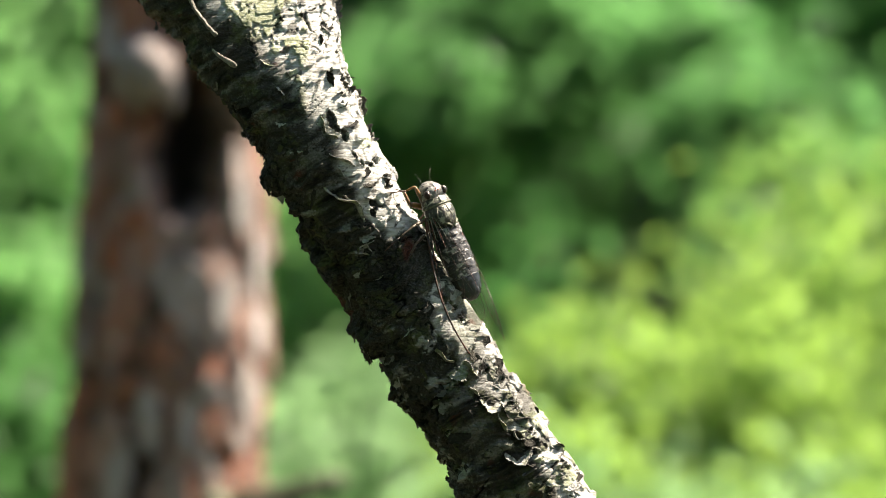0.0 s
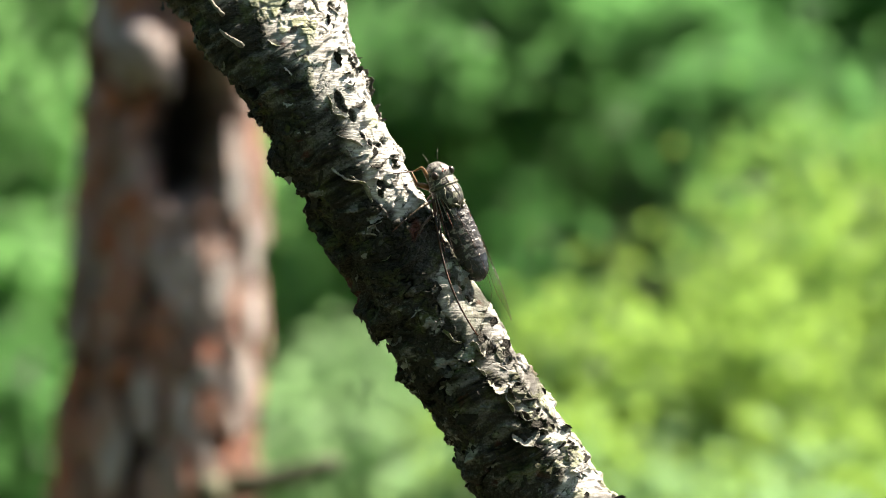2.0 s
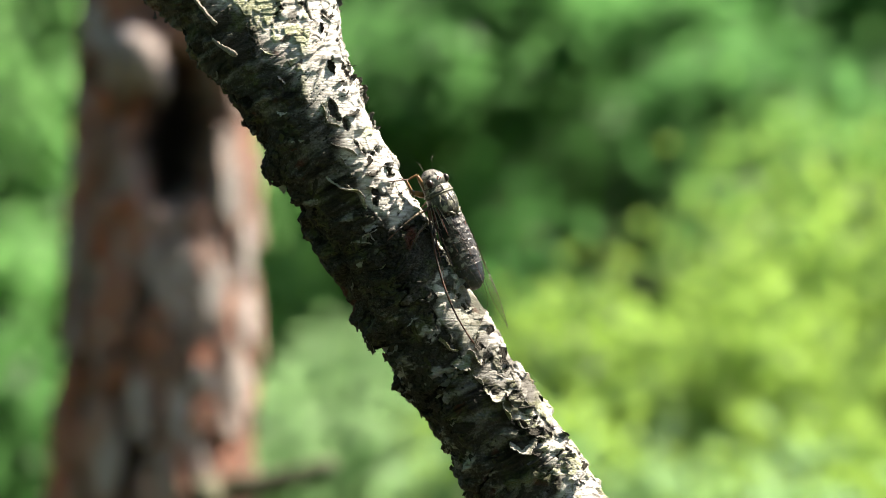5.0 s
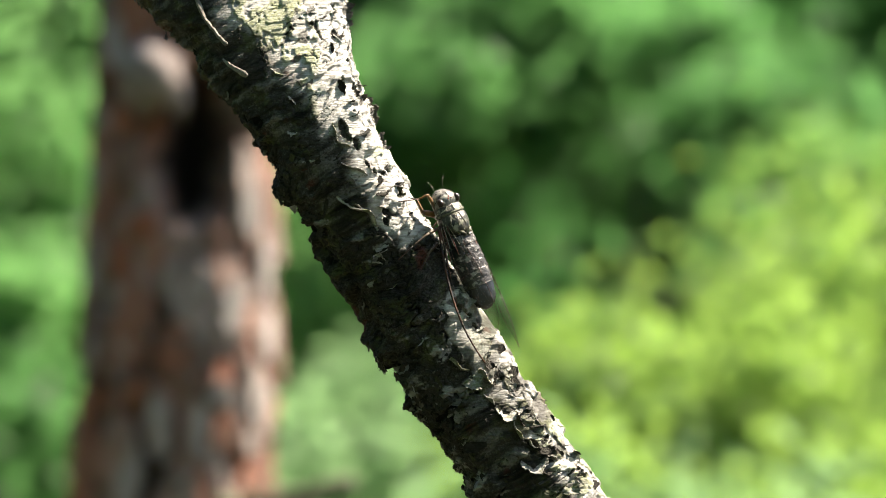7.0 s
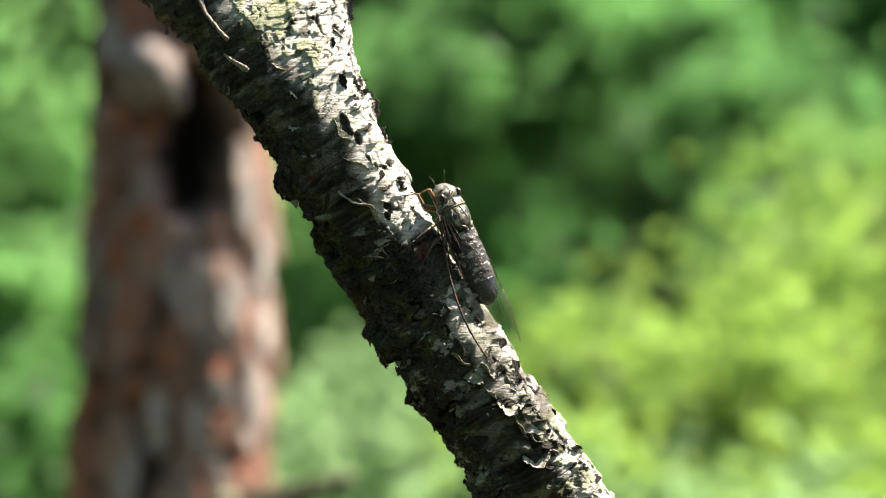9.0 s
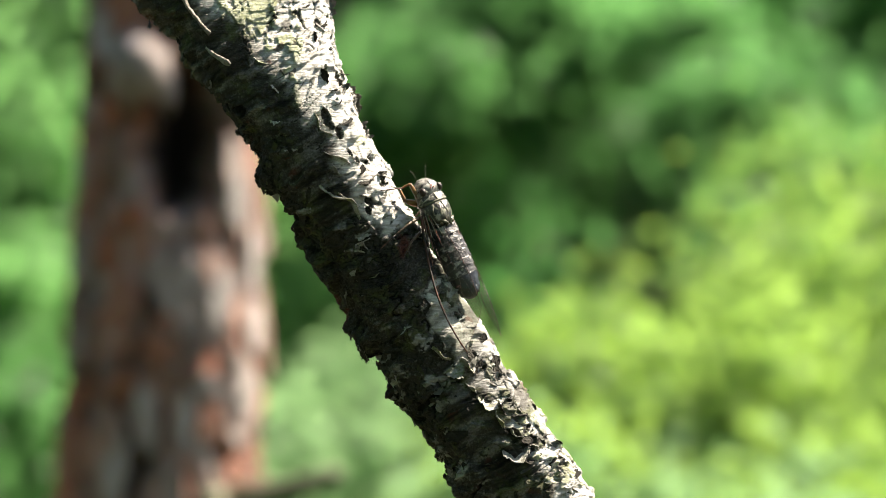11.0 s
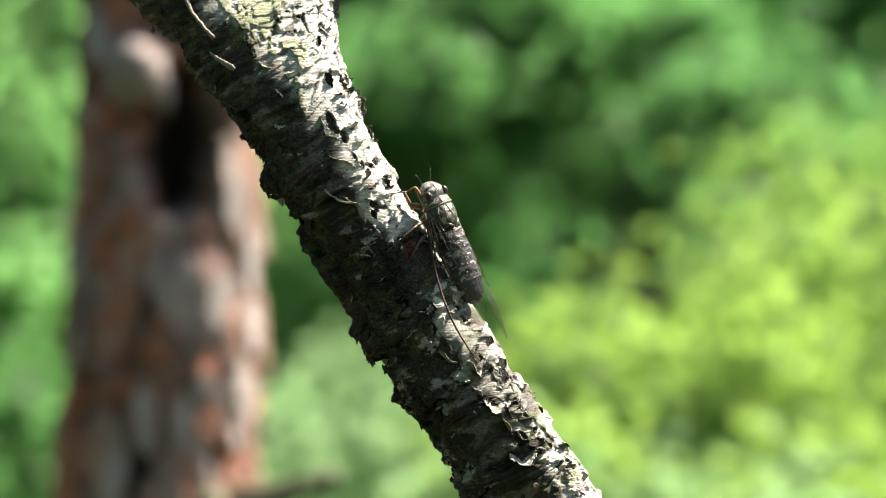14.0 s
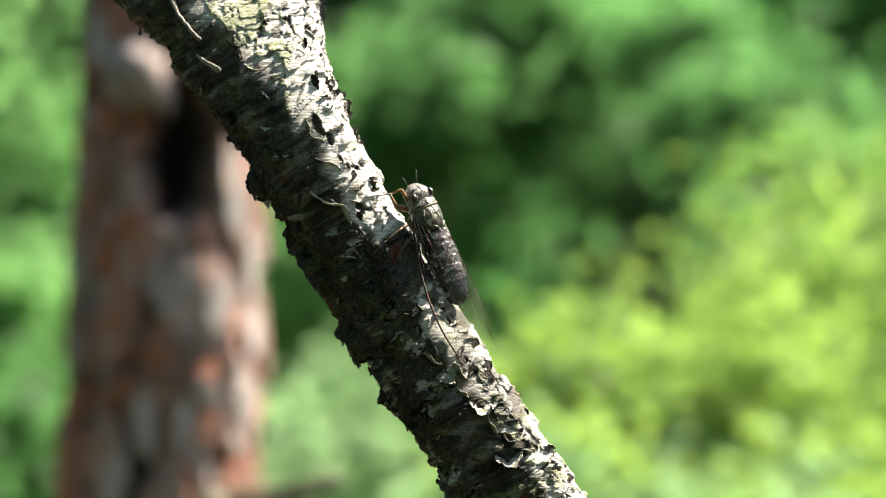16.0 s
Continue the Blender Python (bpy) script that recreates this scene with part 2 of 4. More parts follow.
# open holes in the bark: height, angle, half-height, half-breadth
HOLES = (
    (0.0508, 60, 0.0038, 0.0012), (0.0455, 54, 0.0016, 0.0010), (0.0592, 28, 0.0034, 0.0012), (0.0528, 6, 0.0036, 0.0010), (0.0425, 8, 0.0022, 0.0014), (0.0268, 34, 0.0026, 0.0014),
    (0.0208, 70, 0.0014, 0.0011), (0.0383, 54, 0.0022, 0.0006), (0.0356, 50, 0.0020, 0.0006), (0.0790, 40, 0.0012, 0.0016), (0.0850, 60, 0.0010, 0.0016),
    (-0.0133, 53, 0.0018, 0.0012), (-0.0171, 42, 0.0010, 0.0022), (-0.0216, 44, 0.0020, 0.0013), (-0.0607, 45, 0.0016, 0.0018), (-0.0651, 47, 0.0014, 0.0020), (-0.0611, 64, 0.0026, 0.0024),
    (-0.0767, 30, 0.0018, 0.0010), (-0.0507, 48, 0.0009, 0.0022), (-0.0432, 41, 0.0010, 0.0018), (-0.0385, 49, 0.0007, 0.0018),
    (0.0680, 30, 0.0020, 0.0008), (0.0720, 22, 0.0022, 0.0009), (0.0640, 44, 0.0016, 0.0007), (0.0335, 40, 0.0008, 0.0012), (-0.0300, 46, 0.0008, 0.0014),
)


def bark_field(s, a, lichen=False):
    """Relief of the bark and how far its dark crusted bark and painted shade show, at heights s and angles a; and, if
    asked, its lichen.
    """
    c, r = stem_line(s)
    deep = np.minimum(r, 0.0195)
    flat = np.stack([np.cos(a) * r, np.sin(a) * deep, s], -1)
    q = flat + 0.0032 * np.stack([grain(flat, 75, k) for k in (5, 6, 7)], -1) + 0.0005 * np.stack([grain(flat, 480, k, 2) for k in (8, 9, 10)], -1)
    lumps = grain(flat, 45, 11, 2)
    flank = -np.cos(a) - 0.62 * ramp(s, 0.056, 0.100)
    shade_side = ramp(flank, -0.36, -0.10)
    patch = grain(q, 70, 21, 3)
    # dark crust plus painted shade: belt under the torn sheet, cicada's shadow, shaded flank
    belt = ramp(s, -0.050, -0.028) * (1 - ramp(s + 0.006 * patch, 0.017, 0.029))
    k = ramp(0.42 * patch + 0.85 * belt * np.maximum(shade_side, ramp(flank + 0.45 * patch, -1.15, -0.85) * np.exp(-((s - 0.001) / 0.0105) ** 4)) + 0.95 * ramp(flank, 0.30, 0.85) + 0.40 * shade_side * ramp(-s, 0.030, 0.06) - 0.10, 0.26, 0.52)
    # shade under the torn sheet, painted in with the crust's colour
    flap_shade = ((s - 0.0232) / 0.0042) ** 2 + ((a - radians(64)) / 0.26) ** 2 + 2.2 * grain(flat, 190, 99, 3)
    k = np.maximum(k, 1 - ramp(flap_shade, 0.5, 1.0))
    # papery skin: long thin sheets running round the stem
    wide = q * np.array([1, 1, 4.2])
    n1 = (grain(wide, 34, 31, 2) + 1) * 4.0
    part_up = n1 - np.floor(n1)
    step = 0.00034 * (np.floor(n1) + ramp(part_up, 0.0, 0.05)) - 0.00136
    torn = ramp(part_up, 0.90, 0.98) * ramp(grain(q, 90, 33), -0.05, 0.25)
    hair = grain(flat * np.array([1, 1, 9]), 190, 47, 3)
    smudge = ramp(grain(q * np.array([1, 1, 5.5]), 48, 61, 4), 0.06, 0.42) * (0.35 + 0.65 * shade_side)
    split = (1 - ramp(np.abs(grain(q * np.array([1, 1, 6.0]), 60, 63, 3)), 0.008, 0.035)) * ramp(grain(flat, 80, 65, 2), 0.02, 0.2)
    sun_side = 1 - ramp(flank, -0.45, -0.15)
    moss = ramp(grain(q, 230, 67, 3) + 0.15 * sun_side - 0.14, 0.02, 0.22) * ramp(grain(flat, 48, 69, 2) + 0.22 * ramp(-s, 0.03, 0.06) + 0.10 * ramp(s, 0.03, 0.06) - 0.12 * ramp(s, 0.068, 0.085), 0.04, 0.26) * (1 - k)
    slit = ramp(grain(q * np.array([1, 1, 0.6]), 380, 91, 3), 0.36, 0.48) * ramp(grain(flat, 60, 93) + 0.2 * ramp(s, 0.03, 0.07), -0.05, 0.2) * (0.25 + 0.75 * sun_side) * (1 - k)
    net = (1 - ramp(np.abs(grain(q * np.array([1, 1, 1.5]), 140, 101, 3)), 0.008, 0.055)) * ramp(grain(flat, 70, 103, 2), -0.08, 0.18) * sun_side
    # skin darkened by painted shade, grey and lined, between sunlit strip and crust
    skin_shade = ramp(flank + 0.42 * grain(q * np.array([1, 1, 2.5]), 60, 77, 3) + 0.16 * ramp(-s, 0.02, 0.05), -0.50, -0.12)
    worn = ramp(grain(q * np.array([1, 1, 2.2]), 85, 97, 4), -0.25, 0.30) * ramp(-s, 0.002, 0.024)
    grit = grain(q * np.array([1, 1, 9.0]), 130, 79, 4)
    # crust: broken layers with deep cracks between them
    rag = q + 0.0009 * np.stack([grain(flat, 600, m, 2) for m in (12, 13, 14)], -1)
    b1 = np.abs(grain(rag * np.array([1, 1, 2.2]), 80, 43, 3))
    n2 = (grain(rag * np.array([1, 1, 2.6]), 120, 41, 3) + 1) * 4.0
    up2 = n2 - np.floor(n2)
    crack = (1 - ramp(b1, 0.015, 0.08)) * ramp(grain(flat, 75, 57), -0.25, 0.2)
    scab = ramp(grain(rag * np.array([1, 1, 2.4]), 170, 73, 3), 0.12, 0.34)
    coarse = 0.00055 * (np.floor(n2) + ramp(up2, 0.0, 0.12)) - 0.0022 + 0.0004 * scab - 0.0012 * crack + 0.0005 * grain(rag, 240, 45, 2)
    warts = ramp(grain(q * np.array([1, 1, 2.0]), 120, 81, 3), 0.10, 0.40)
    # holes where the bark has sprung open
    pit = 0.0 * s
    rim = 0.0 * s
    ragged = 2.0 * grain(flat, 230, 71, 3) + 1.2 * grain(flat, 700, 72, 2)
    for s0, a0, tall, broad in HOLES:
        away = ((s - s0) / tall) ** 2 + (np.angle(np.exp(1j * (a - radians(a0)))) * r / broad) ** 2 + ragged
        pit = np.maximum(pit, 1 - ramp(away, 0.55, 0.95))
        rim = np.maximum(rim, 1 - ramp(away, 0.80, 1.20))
    knots = ramp(grain(rag * np.array([1, 1, 1.2]), 70, 59, 2), -0.12, 0.22) - 0.5
    edge = ramp(-np.cos(a), 0.45, 0.95)
    h = (0.0010 * lumps + (1 - 0.8 * k) * (step + 0.00010 * hair + 0.0007 * moss - 0.0009 * slit - 0.0005 * split - 0.0005 * net + 0.0009 * warts + 0.0006 * grain(q * np.array([1, 1, 1.7]), 110, 89, 3) + 0.00018 * grit * skin_shade) + k * coarse
         + 0.00016 * grain(flat, 900, 48, 2) * (0.25 + k) + 0.0036 * edge * knots + 0.0003 * ramp(flank, 0.0, 0.5) - 0.0016 * pit + 0.0008 * (rim - pit))
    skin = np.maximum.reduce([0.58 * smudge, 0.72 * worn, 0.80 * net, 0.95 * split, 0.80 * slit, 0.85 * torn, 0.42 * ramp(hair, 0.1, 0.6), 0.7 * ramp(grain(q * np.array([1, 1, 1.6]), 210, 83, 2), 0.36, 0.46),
                              skin_shade * (0.85 + 0.13 * grit + 0.10 * smudge - 0.10 * warts - 0.16 * ramp(grain(q * np.array([1, 1, 3.0]), 75, 95, 3), 0.0, 0.4))])
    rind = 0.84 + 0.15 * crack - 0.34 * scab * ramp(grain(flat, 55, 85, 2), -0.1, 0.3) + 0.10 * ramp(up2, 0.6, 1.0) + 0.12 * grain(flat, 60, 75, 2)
    # holes are darkened too, in place of the shade inside them
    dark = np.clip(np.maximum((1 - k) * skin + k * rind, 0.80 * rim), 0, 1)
    return (h, dark, moss * (1 - slit)) if lichen else (h, dark)



def stem_mesh(name, lo, hi, rows, cols):
    turn = np.concatenate([np.linspace(-0.75, 3.9, cols - cols // 8, endpoint=False), np.linspace(3.9, math.tau - 0.75, cols // 8, endpoint=False)])
    s, a = np.meshgrid(np.linspace(lo, hi, rows), turn, indexing="ij")
    h, crust_shade, moss = bark_field(s, a, True)
    c, r = stem_line(s)
    deep = stem_depth(s, r, a)
    ax, out, front, o = (np.array(v) for v in (AX, OUT, FRONT, ORIGIN))
    p = o + s[..., None] * ax + (c + np.cos(a) * (r + h))[..., None] * out + (np.sin(a) * (deep + h) - stem_back(s))[..., None] * front
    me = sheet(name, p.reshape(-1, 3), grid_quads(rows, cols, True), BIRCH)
    att = me.attributes.new("crust_shade", "FLOAT", "POINT")
    att.data.foreach_set("value", crust_shade.ravel().astype(np.float32))
    att = me.attributes.new("lichen", "FLOAT", "POINT")
    att.data.foreach_set("value", moss.ravel().astype(np.float32))
    return me


def flake_mesh(seed, mat=None):
    """A torn scrap of bark, held along one edge and curling up at the other; a unit across."""
    rnd = random.Random(seed)
    nu, nv = 9, 5
    curl = rnd.uniform(0.3, 1.7)
    p1, p2, f1, f2 = rnd.uniform(0, 6), rnd.uniform(0, 6), rnd.uniform(1, 2.5), rnd.uniform(3, 6)
    tears = [max(0.2, 0.72 + 0.2 * math.sin(p1 + f1 * i / 2) + 0.1 * math.sin(p2 + f2 * i / 2) + rnd.uniform(-0.08, 0.08)) * (0.35 + 0.65 * math.sin(math.pi * (i + 0.6) / (nu + 0.2)) ** 0.5) for i in range(nu)]
    left, right = rnd.uniform(0.6, 1.0), rnd.uniform(0.6, 1.0)
    verts = []
    for layer in (0, 1):
        for i in range(nu):
            for j in range(nv):
                u = (i / (nu - 1) - 0.5) * (left if i < nu / 2 else right)
                v = j / (nv - 1) * tears[i]
                a = curl * v
                wave = 0.05 * math.sin(3 * u + seed) + 0.03 * rnd.uniform(-1, 1) * v
                y = math.sin(a) / max(curl, 0.2) * 0.8
                z = (1 - math.cos(a)) / max(curl, 0.2) * 0.9 + wave + (0.045 if layer else 0.0) - 0.02
                verts.append((u, y, z))
    n = nu * nv
    q = grid_quads(nu, nv, False)
    faces = [tuple(f) for f in (q + n)] + [tuple(f[::-1]) for f in q]
    rim = [i * nv for i in range(nu)] + [(nu - 1) * nv + j for j in range(1, nv)] + [i * nv + nv - 1 for i in range(nu - 2, -1, -1)] + [j for j in range(nv - 2, 0, -1)]
    for k in range(len(rim)):
        a, b = rim[k], rim[(k + 1) % len(rim)]
        faces.append((a, b, b + n, a + n))
    me = bpy.data.meshes.new("bark_flake")
    me.from_pydata(verts, [], [tuple(int(x) for x in f) for f in faces])
    me.materials.append(mat or FLAKE)
    me.polygons.foreach_set("use_smooth", [len(p.vertices) == 4 and k < 2 * len(q) for k, p in enumerate(me.polygons)])
    me.update()
    return me


def flake_poses(rows):
    """Poses on the bark for rows of height, angle, size, spin and tilt."""
    s, a = np.array([[r[0] for r in rows]]), np.array([[r[1] for r in rows]])
    lifts, darks = (f[0] for f in bark_field(s, a))
    out = []
    for (s, a, size, spin, tilt), h, dark in zip(rows, lifts, darks):
        p, d = stem_point(s, a, float(h) - 0.0003)
        base = Matrix((AX.cross(d).normalized(), AX, d)).transposed().to_4x4()
        out.append((Matrix.Translation(p) @ base @ pose(0, 0, 0, 0, 0, spin) @ pose(0, 0, 0, tilt, 0, 0) @ Matrix.Diagonal((*size, 1)), float(dark)))
    return out


def flap(root, inv, way, width, curl, rise, drop=1.0, seed=0, mat=None):
    """A thin flap of bark held along a line of (height, angle in degrees) and curling free to one side of it."""
    rnd = random.Random(seed)
    n, m, thick = 18, 7, 0.00022
    ss = np.interp(np.linspace(0, 1, n), np.linspace(0, 1, len(way)), [w[0] for w in way])
    aa = np.radians(np.interp(np.linspace(0, 1, n), np.linspace(0, 1, len(way)), [w[1] for w in way]))
    lift = bark_field(ss[None], aa[None])[0][0]
    feet = [stem_point(float(x), float(y), float(z) - 0.0004) for x, y, z in zip(ss, aa, lift)]
    phase = [rnd.uniform(0, 6) for _ in range(4)]
    verts = []
    for layer in (0, 1):
        for i, (p, nrm) in enumerate(feet):
            along = (feet[min(i + 1, n - 1)][0] - feet[max(i - 1, 0)][0]).normalized()
            side = along.cross(nrm).normalized() * drop
            f = i / (n - 1)
            wide = width * (0.25 + 0.75 * math.sin(math.pi * (0.06 + 0.88 * f)) ** 0.6) * (1 + 0.16 * math.sin(7 * f + phase[0]) + 0.13 * math.sin(17 * f + phase[1]) + 0.22 * math.sin(41 * f + phase[2]) * math.sin(23 * f + phase[3]))
            bend = curl * (1 + 0.3 * math.sin(5 * f + phase[3]))
            for j in range(m):
                v = j / (m - 1)
                th = radians(rise) + bend * v
                x = (math.sin(th) - math.sin(radians(rise))) / bend
                z = (math.cos(radians(rise)) - math.cos(th)) / bend
                out = Vector((math.cos(th), math.sin(th)))
                verts.append(p + side * (wide * x - layer * thick * out.y) + nrm * (wide * z + layer * thick * out.x + 0.0001 * math.sin(13 * f + 5 * v + phase[1])))
    k = n * m
    q = grid_quads(n, m, False)
    faces = [tuple(int(x) for x in f) for f in q + k] + [tuple(int(x) for x in f[::-1]) for f in q]
    rim = [i * m for i in range(n)] + [(n - 1) * m + j for j in range(1, m)] + [i * m + m - 1 for i in range(n - 2, -1, -1)] + [j for j in range(m - 2, 0, -1)]
    faces += [(rim[e], rim[(e + 1) % len(rim)], rim[(e + 1) % len(rim)] + k, rim[e] + k) for e in range(len(rim))]
    me = bpy.data.meshes.new("bark_curl")
    me.from_pydata(verts, [], faces)
    me.polygons.foreach_set("use_smooth", [e < 2 * len(q) for e in range(len(me.polygons))])
    me.materials.append(mat or CURL)
    me.update()
    child("bark_curl", me, root, inv, "pale curling flap of torn bark")


def curling_flaps(root, inv):
    def f(way, width, curl, rise, drop=1.0, mat=None):
        flap(root, inv, way, width, curl, rise, drop, len(way) * 100 + int(way[0][0] * 1e4), mat)
    # the long torn sheet over the dark belt, and the hollow beside it
    f(((0.0350, 100), (0.0302, 93), (0.0258, 80), (0.0195, 83)), 0.0032, 1.8, 38)
    f(((0.0300, 88), (0.0262, 80)), 0.0020, 1.4, 45)
    f(((0.0262, 70), (0.0250, 56)), 0.0028, 1.2, 30)
    f(((0.0430, 78), (0.0395, 69), (0.0355, 60)), 0.0022, 1.4, 40)
    f(((0.0380, 77), (0.0346, 75)), 0.0018, 1.2, 40)
    # beside the deep hole
    f(((0.0548, 68), (0.0515, 70), (0.0485, 70)), 0.0022, 1.0, 45)
    f(((0.0490, 70), (0.0457, 62)), 0.0018, 1.3, 40)
    # loose threads on the dark belt
    f(((0.0132, 108), (0.0102, 97)), 0.0017, 1.5, 45)
    f(((0.0136, 102), (0.0133, 84)), 0.0015, 1.5, 45)
    f(((0.0141, 94), (0.0105, 92)), 0.0015, 1.5, 45)
    # rolled sheets below the wings
    f(((-0.0250, 88), (-0.0312, 77)), 0.0038, 2.4, 25)
    f(((-0.0320, 70), (-0.0333, 90)), 0.0055, 0.5, 18, -1.0)
    f(((-0.0323, 67), (-0.0385, 62)), 0.0040, 1.5, 25)
    f(((-0.0396, 76), (-0.0438, 73)), 0.0030, 1.5, 30)
    f(((-0.0450, 74), (-0.0482, 68), (-0.0490, 50)), 0.0036, 0.7, 25)
    f(((-0.0515, 67), (-0.0573, 70)), 0.0034, 1.5, 30)
    f(((-0.0628, 82), (-0.0668, 76), (-0.0662, 60)), 0.0042, 0.9, 30)
    f(((-0.0772, 66), (-0.0755, 46)), 0.0050, 0.8, 25)
    f(((-0.0585, 62), (-0.0630, 58)), 0.0030, 1.2, 35)
    f(((-0.0640, 52), (-0.0685, 50)), 0.0026, 1.2, 35)
    # small ones on the grey upper skin
    f(((0.0690, 97), (0.0655, 94)), 0.0018, 1.2, 30)
    f(((0.0790, 103), (0.0752, 95)), 0.0018, 1.5, 40)
    f(((0.0600, 112), (0.0580, 103)), 0.0018, 0.9, 25)
    f(((0.0500, 110), (0.0480, 100)), 0.0016, 0.9, 25)
    # proud edges along the sunny rim, coloured dark for their shaded faces
    f(((0.0625, 26), (0.0560, 24)), 0.0026, 1.3, 40, -1.0, SHADE_CURL)
    f(((0.0570, 2), (0.0480, -2)), 0.0024, 1.3, 45, -1.0, SHADE_CURL)
    f(((0.0452, 4), (0.0395, 10)), 0.0032, 1.2, 45, -1.0, SHADE_CURL)
    f(((0.0292, 32), (0.0245, 30)), 0.0028, 1.2, 45, -1.0, SHADE_CURL)
    f(((0.0860, 12), (0.0790, 10)), 0.0030, 1.2, 40, -1.0, SHADE_CURL)


def birch():
    root = new("birch_tree")
    root.location = ORIGIN + AX * -1.8
    tagged(root, "leaning young birch stem with white peeling bark and dark crust", "tree")
    inv = Matrix.Translation(root.location).inverted()
    for nm, lo, hi, rows, cols in (("stem", -0.115, 0.160, 1050, 500), ("lower_stem", -1.86, -0.1149, 300, 48)):
        child(nm, stem_mesh(nm, lo, hi, rows, cols), root, inv)
    # the fork above
    top = ORIGIN + AX * 0.145 - FRONT * 0.034
    for nm, dirv, r0, length in (("left_limb", AX * 1.0 + OUT * -0.30 + Vector((0, 0.3, 0)), 0.019, 0.6), ("right_limb", AX * 0.8 + OUT * 0.35 + Vector((0, 0.45, 0)), 0.019, 0.6)):
        dirv = dirv.normalized()
        start = top + OUT * (-0.022 if nm == "left_limb" else 0.012)
        pts = [start + dirv * (length * k / 9) + Vector((0.02 * math.sin(k), 0.02 * math.cos(1.7 * k), 0)) * (k > 1) for k in range(10)]
        child(nm, limb(nm, pts, [r0 * (1 - 0.075 * k) for k in range(10)], FLAKE, 20, 0.15), root, inv)
    meshes = [flake_mesh(k) for k in range(22)]
    rnd = random.Random(5)
    # the large scraps that stand out, then the many smaller ones
    rows = [(s, radians(a), (w, l, l), spin, tilt) for s, a, w, l, spin, tilt in BIG_FLAKES]
    for k in range(150):
        size = rnd.uniform(0.0016, 0.0046) * rnd.choice((1, 1, 1.35))
        a = rnd.choice((rnd.uniform(-25, 205), rnd.uniform(140, 205), rnd.uniform(150, 200), rnd.uniform(15, 60)))
        rows.append((rnd.uniform(-0.108, 0.135), radians(a), (size * rnd.uniform(0.9, 2.0), size, size * rnd.uniform(0.5, 0.9)), rnd.gauss(180, 50), rnd.uniform(-6, 12)))
    plain_count = len(rows)
    for k in range(34):
        size = rnd.uniform(0.0026, 0.0050)
        rows.append((rnd.choice((rnd.uniform(0.02, 0.125), rnd.uniform(-0.108, -0.03), rnd.uniform(-0.108, 0.125))), radians(rnd.uniform(14, 74)),
                     (size * rnd.uniform(1.0, 1.9), size, size * rnd.uniform(0.8, 1.2)), rnd.gauss(180, 40), rnd.uniform(8, 45)))
    bright = [flake_mesh(k + 40, FLAKE_PALE) for k in range(8)]
    for k, (m, dark) in enumerate(flake_poses(rows)):
        # scraps over the painted shade take the darker bark colour
        sunny = k < len(BIG_FLAKES) or (dark < 0.45 and k < plain_count)
        child("bark_flake", bright[k % 8] if sunny else meshes[rnd.randrange(22)], root, inv @ m)
    # countless tiny shreds
    vs, fs, at = [], [], 0
    rows = []
    for k in range(420):
        size = rnd.uniform(0.0005, 0.0017)
        rows.append((rnd.uniform(-0.112, 0.135), radians(rnd.choice((rnd.uniform(80, 220), rnd.uniform(130, 215), rnd.uniform(-35, 10)))), (size * rnd.uniform(0.8, 2.2), size, size), rnd.gauss(180, 70), rnd.uniform(0, 40)))
    for m, dark in flake_poses(rows):
        if dark < 0.4:
            continue
        m = inv @ m
        jag = [rnd.uniform(0.5, 1.1) for _ in range(3)]
        for x, y, z in ((-0.5, 0, -0.1), (0.5, 0, -0.1), (0.42, 0.7 * jag[0], 0.25), (0.05, jag[1], 0.5), (-0.4, 0.7 * jag[2], 0.2), (0, 0.35, -0.05)):
            vs.append(m @ Vector((x, y, z)))
        fs += [(at, at + 1, at + 2, at + 5), (at + 5, at + 2, at + 3, at + 4), (at, at + 5, at + 4, at + 4)]
        at += 6
    shapes = [([v.co.copy() for v in m.vertices], [tuple(p.vertices) for p in m.polygons]) for m in meshes]
    rows = []
    for k in range(260):
        size = rnd.uniform(0.0020, 0.0046)
        a = rnd.uniform(95, 208)
        rows.append((rnd.uniform(-0.112, 0.13), radians(a), (size * rnd.uniform(0.9, 2.2), size, size * rnd.uniform(0.25, 0.6)), rnd.gauss(180, 45), rnd.uniform(-6, 12)))
    for m, dark in flake_poses(rows):
        if dark < 0.4:
            continue
        m = inv @ m
        co, polys = shapes[rnd.randrange(22)]
        base = len(vs)
        vs += [m @ p for p in co]
        fs += [tuple(base + i for i in p) for p in polys]
    me = bpy.data.meshes.new("torn_bark")
    me.from_pydata(vs, [], [f if len(f) < 4 or f[2] != f[3] else f[:3] for f in fs])
    me.materials.append(SHRED)
    tagged(child("torn_bark", me, root, None, "tiny torn shreds of bark"), kind="stuff")
    curling_flaps(root, inv)
    # dead twig stubs
    for pts, r0, r1 in TWIGS:
        coarse = [Vector(p) * 0.001 + Vector((0, 0, EYE_HEIGHT)) for p in pts]
        n = 4 * (len(coarse) - 1)
        line, thick = [], []
        for k in range(n + 1):
            i = min(k // 4, len(coarse) - 2)
            line.append(coarse[i].lerp(coarse[i + 1], k / 4 - i) + Vector([rnd.uniform(-1, 1) * 0.00013 for _ in range(3)]))
            thick.append((r0 + (r1 - r0) * k / n) * rnd.uniform(0.72, 1.18))
        child("twig_stub", limb("twig_stub", line, thick, TWIG, 9, 0.8), root, inv, "grey dead twig stub")
    return root


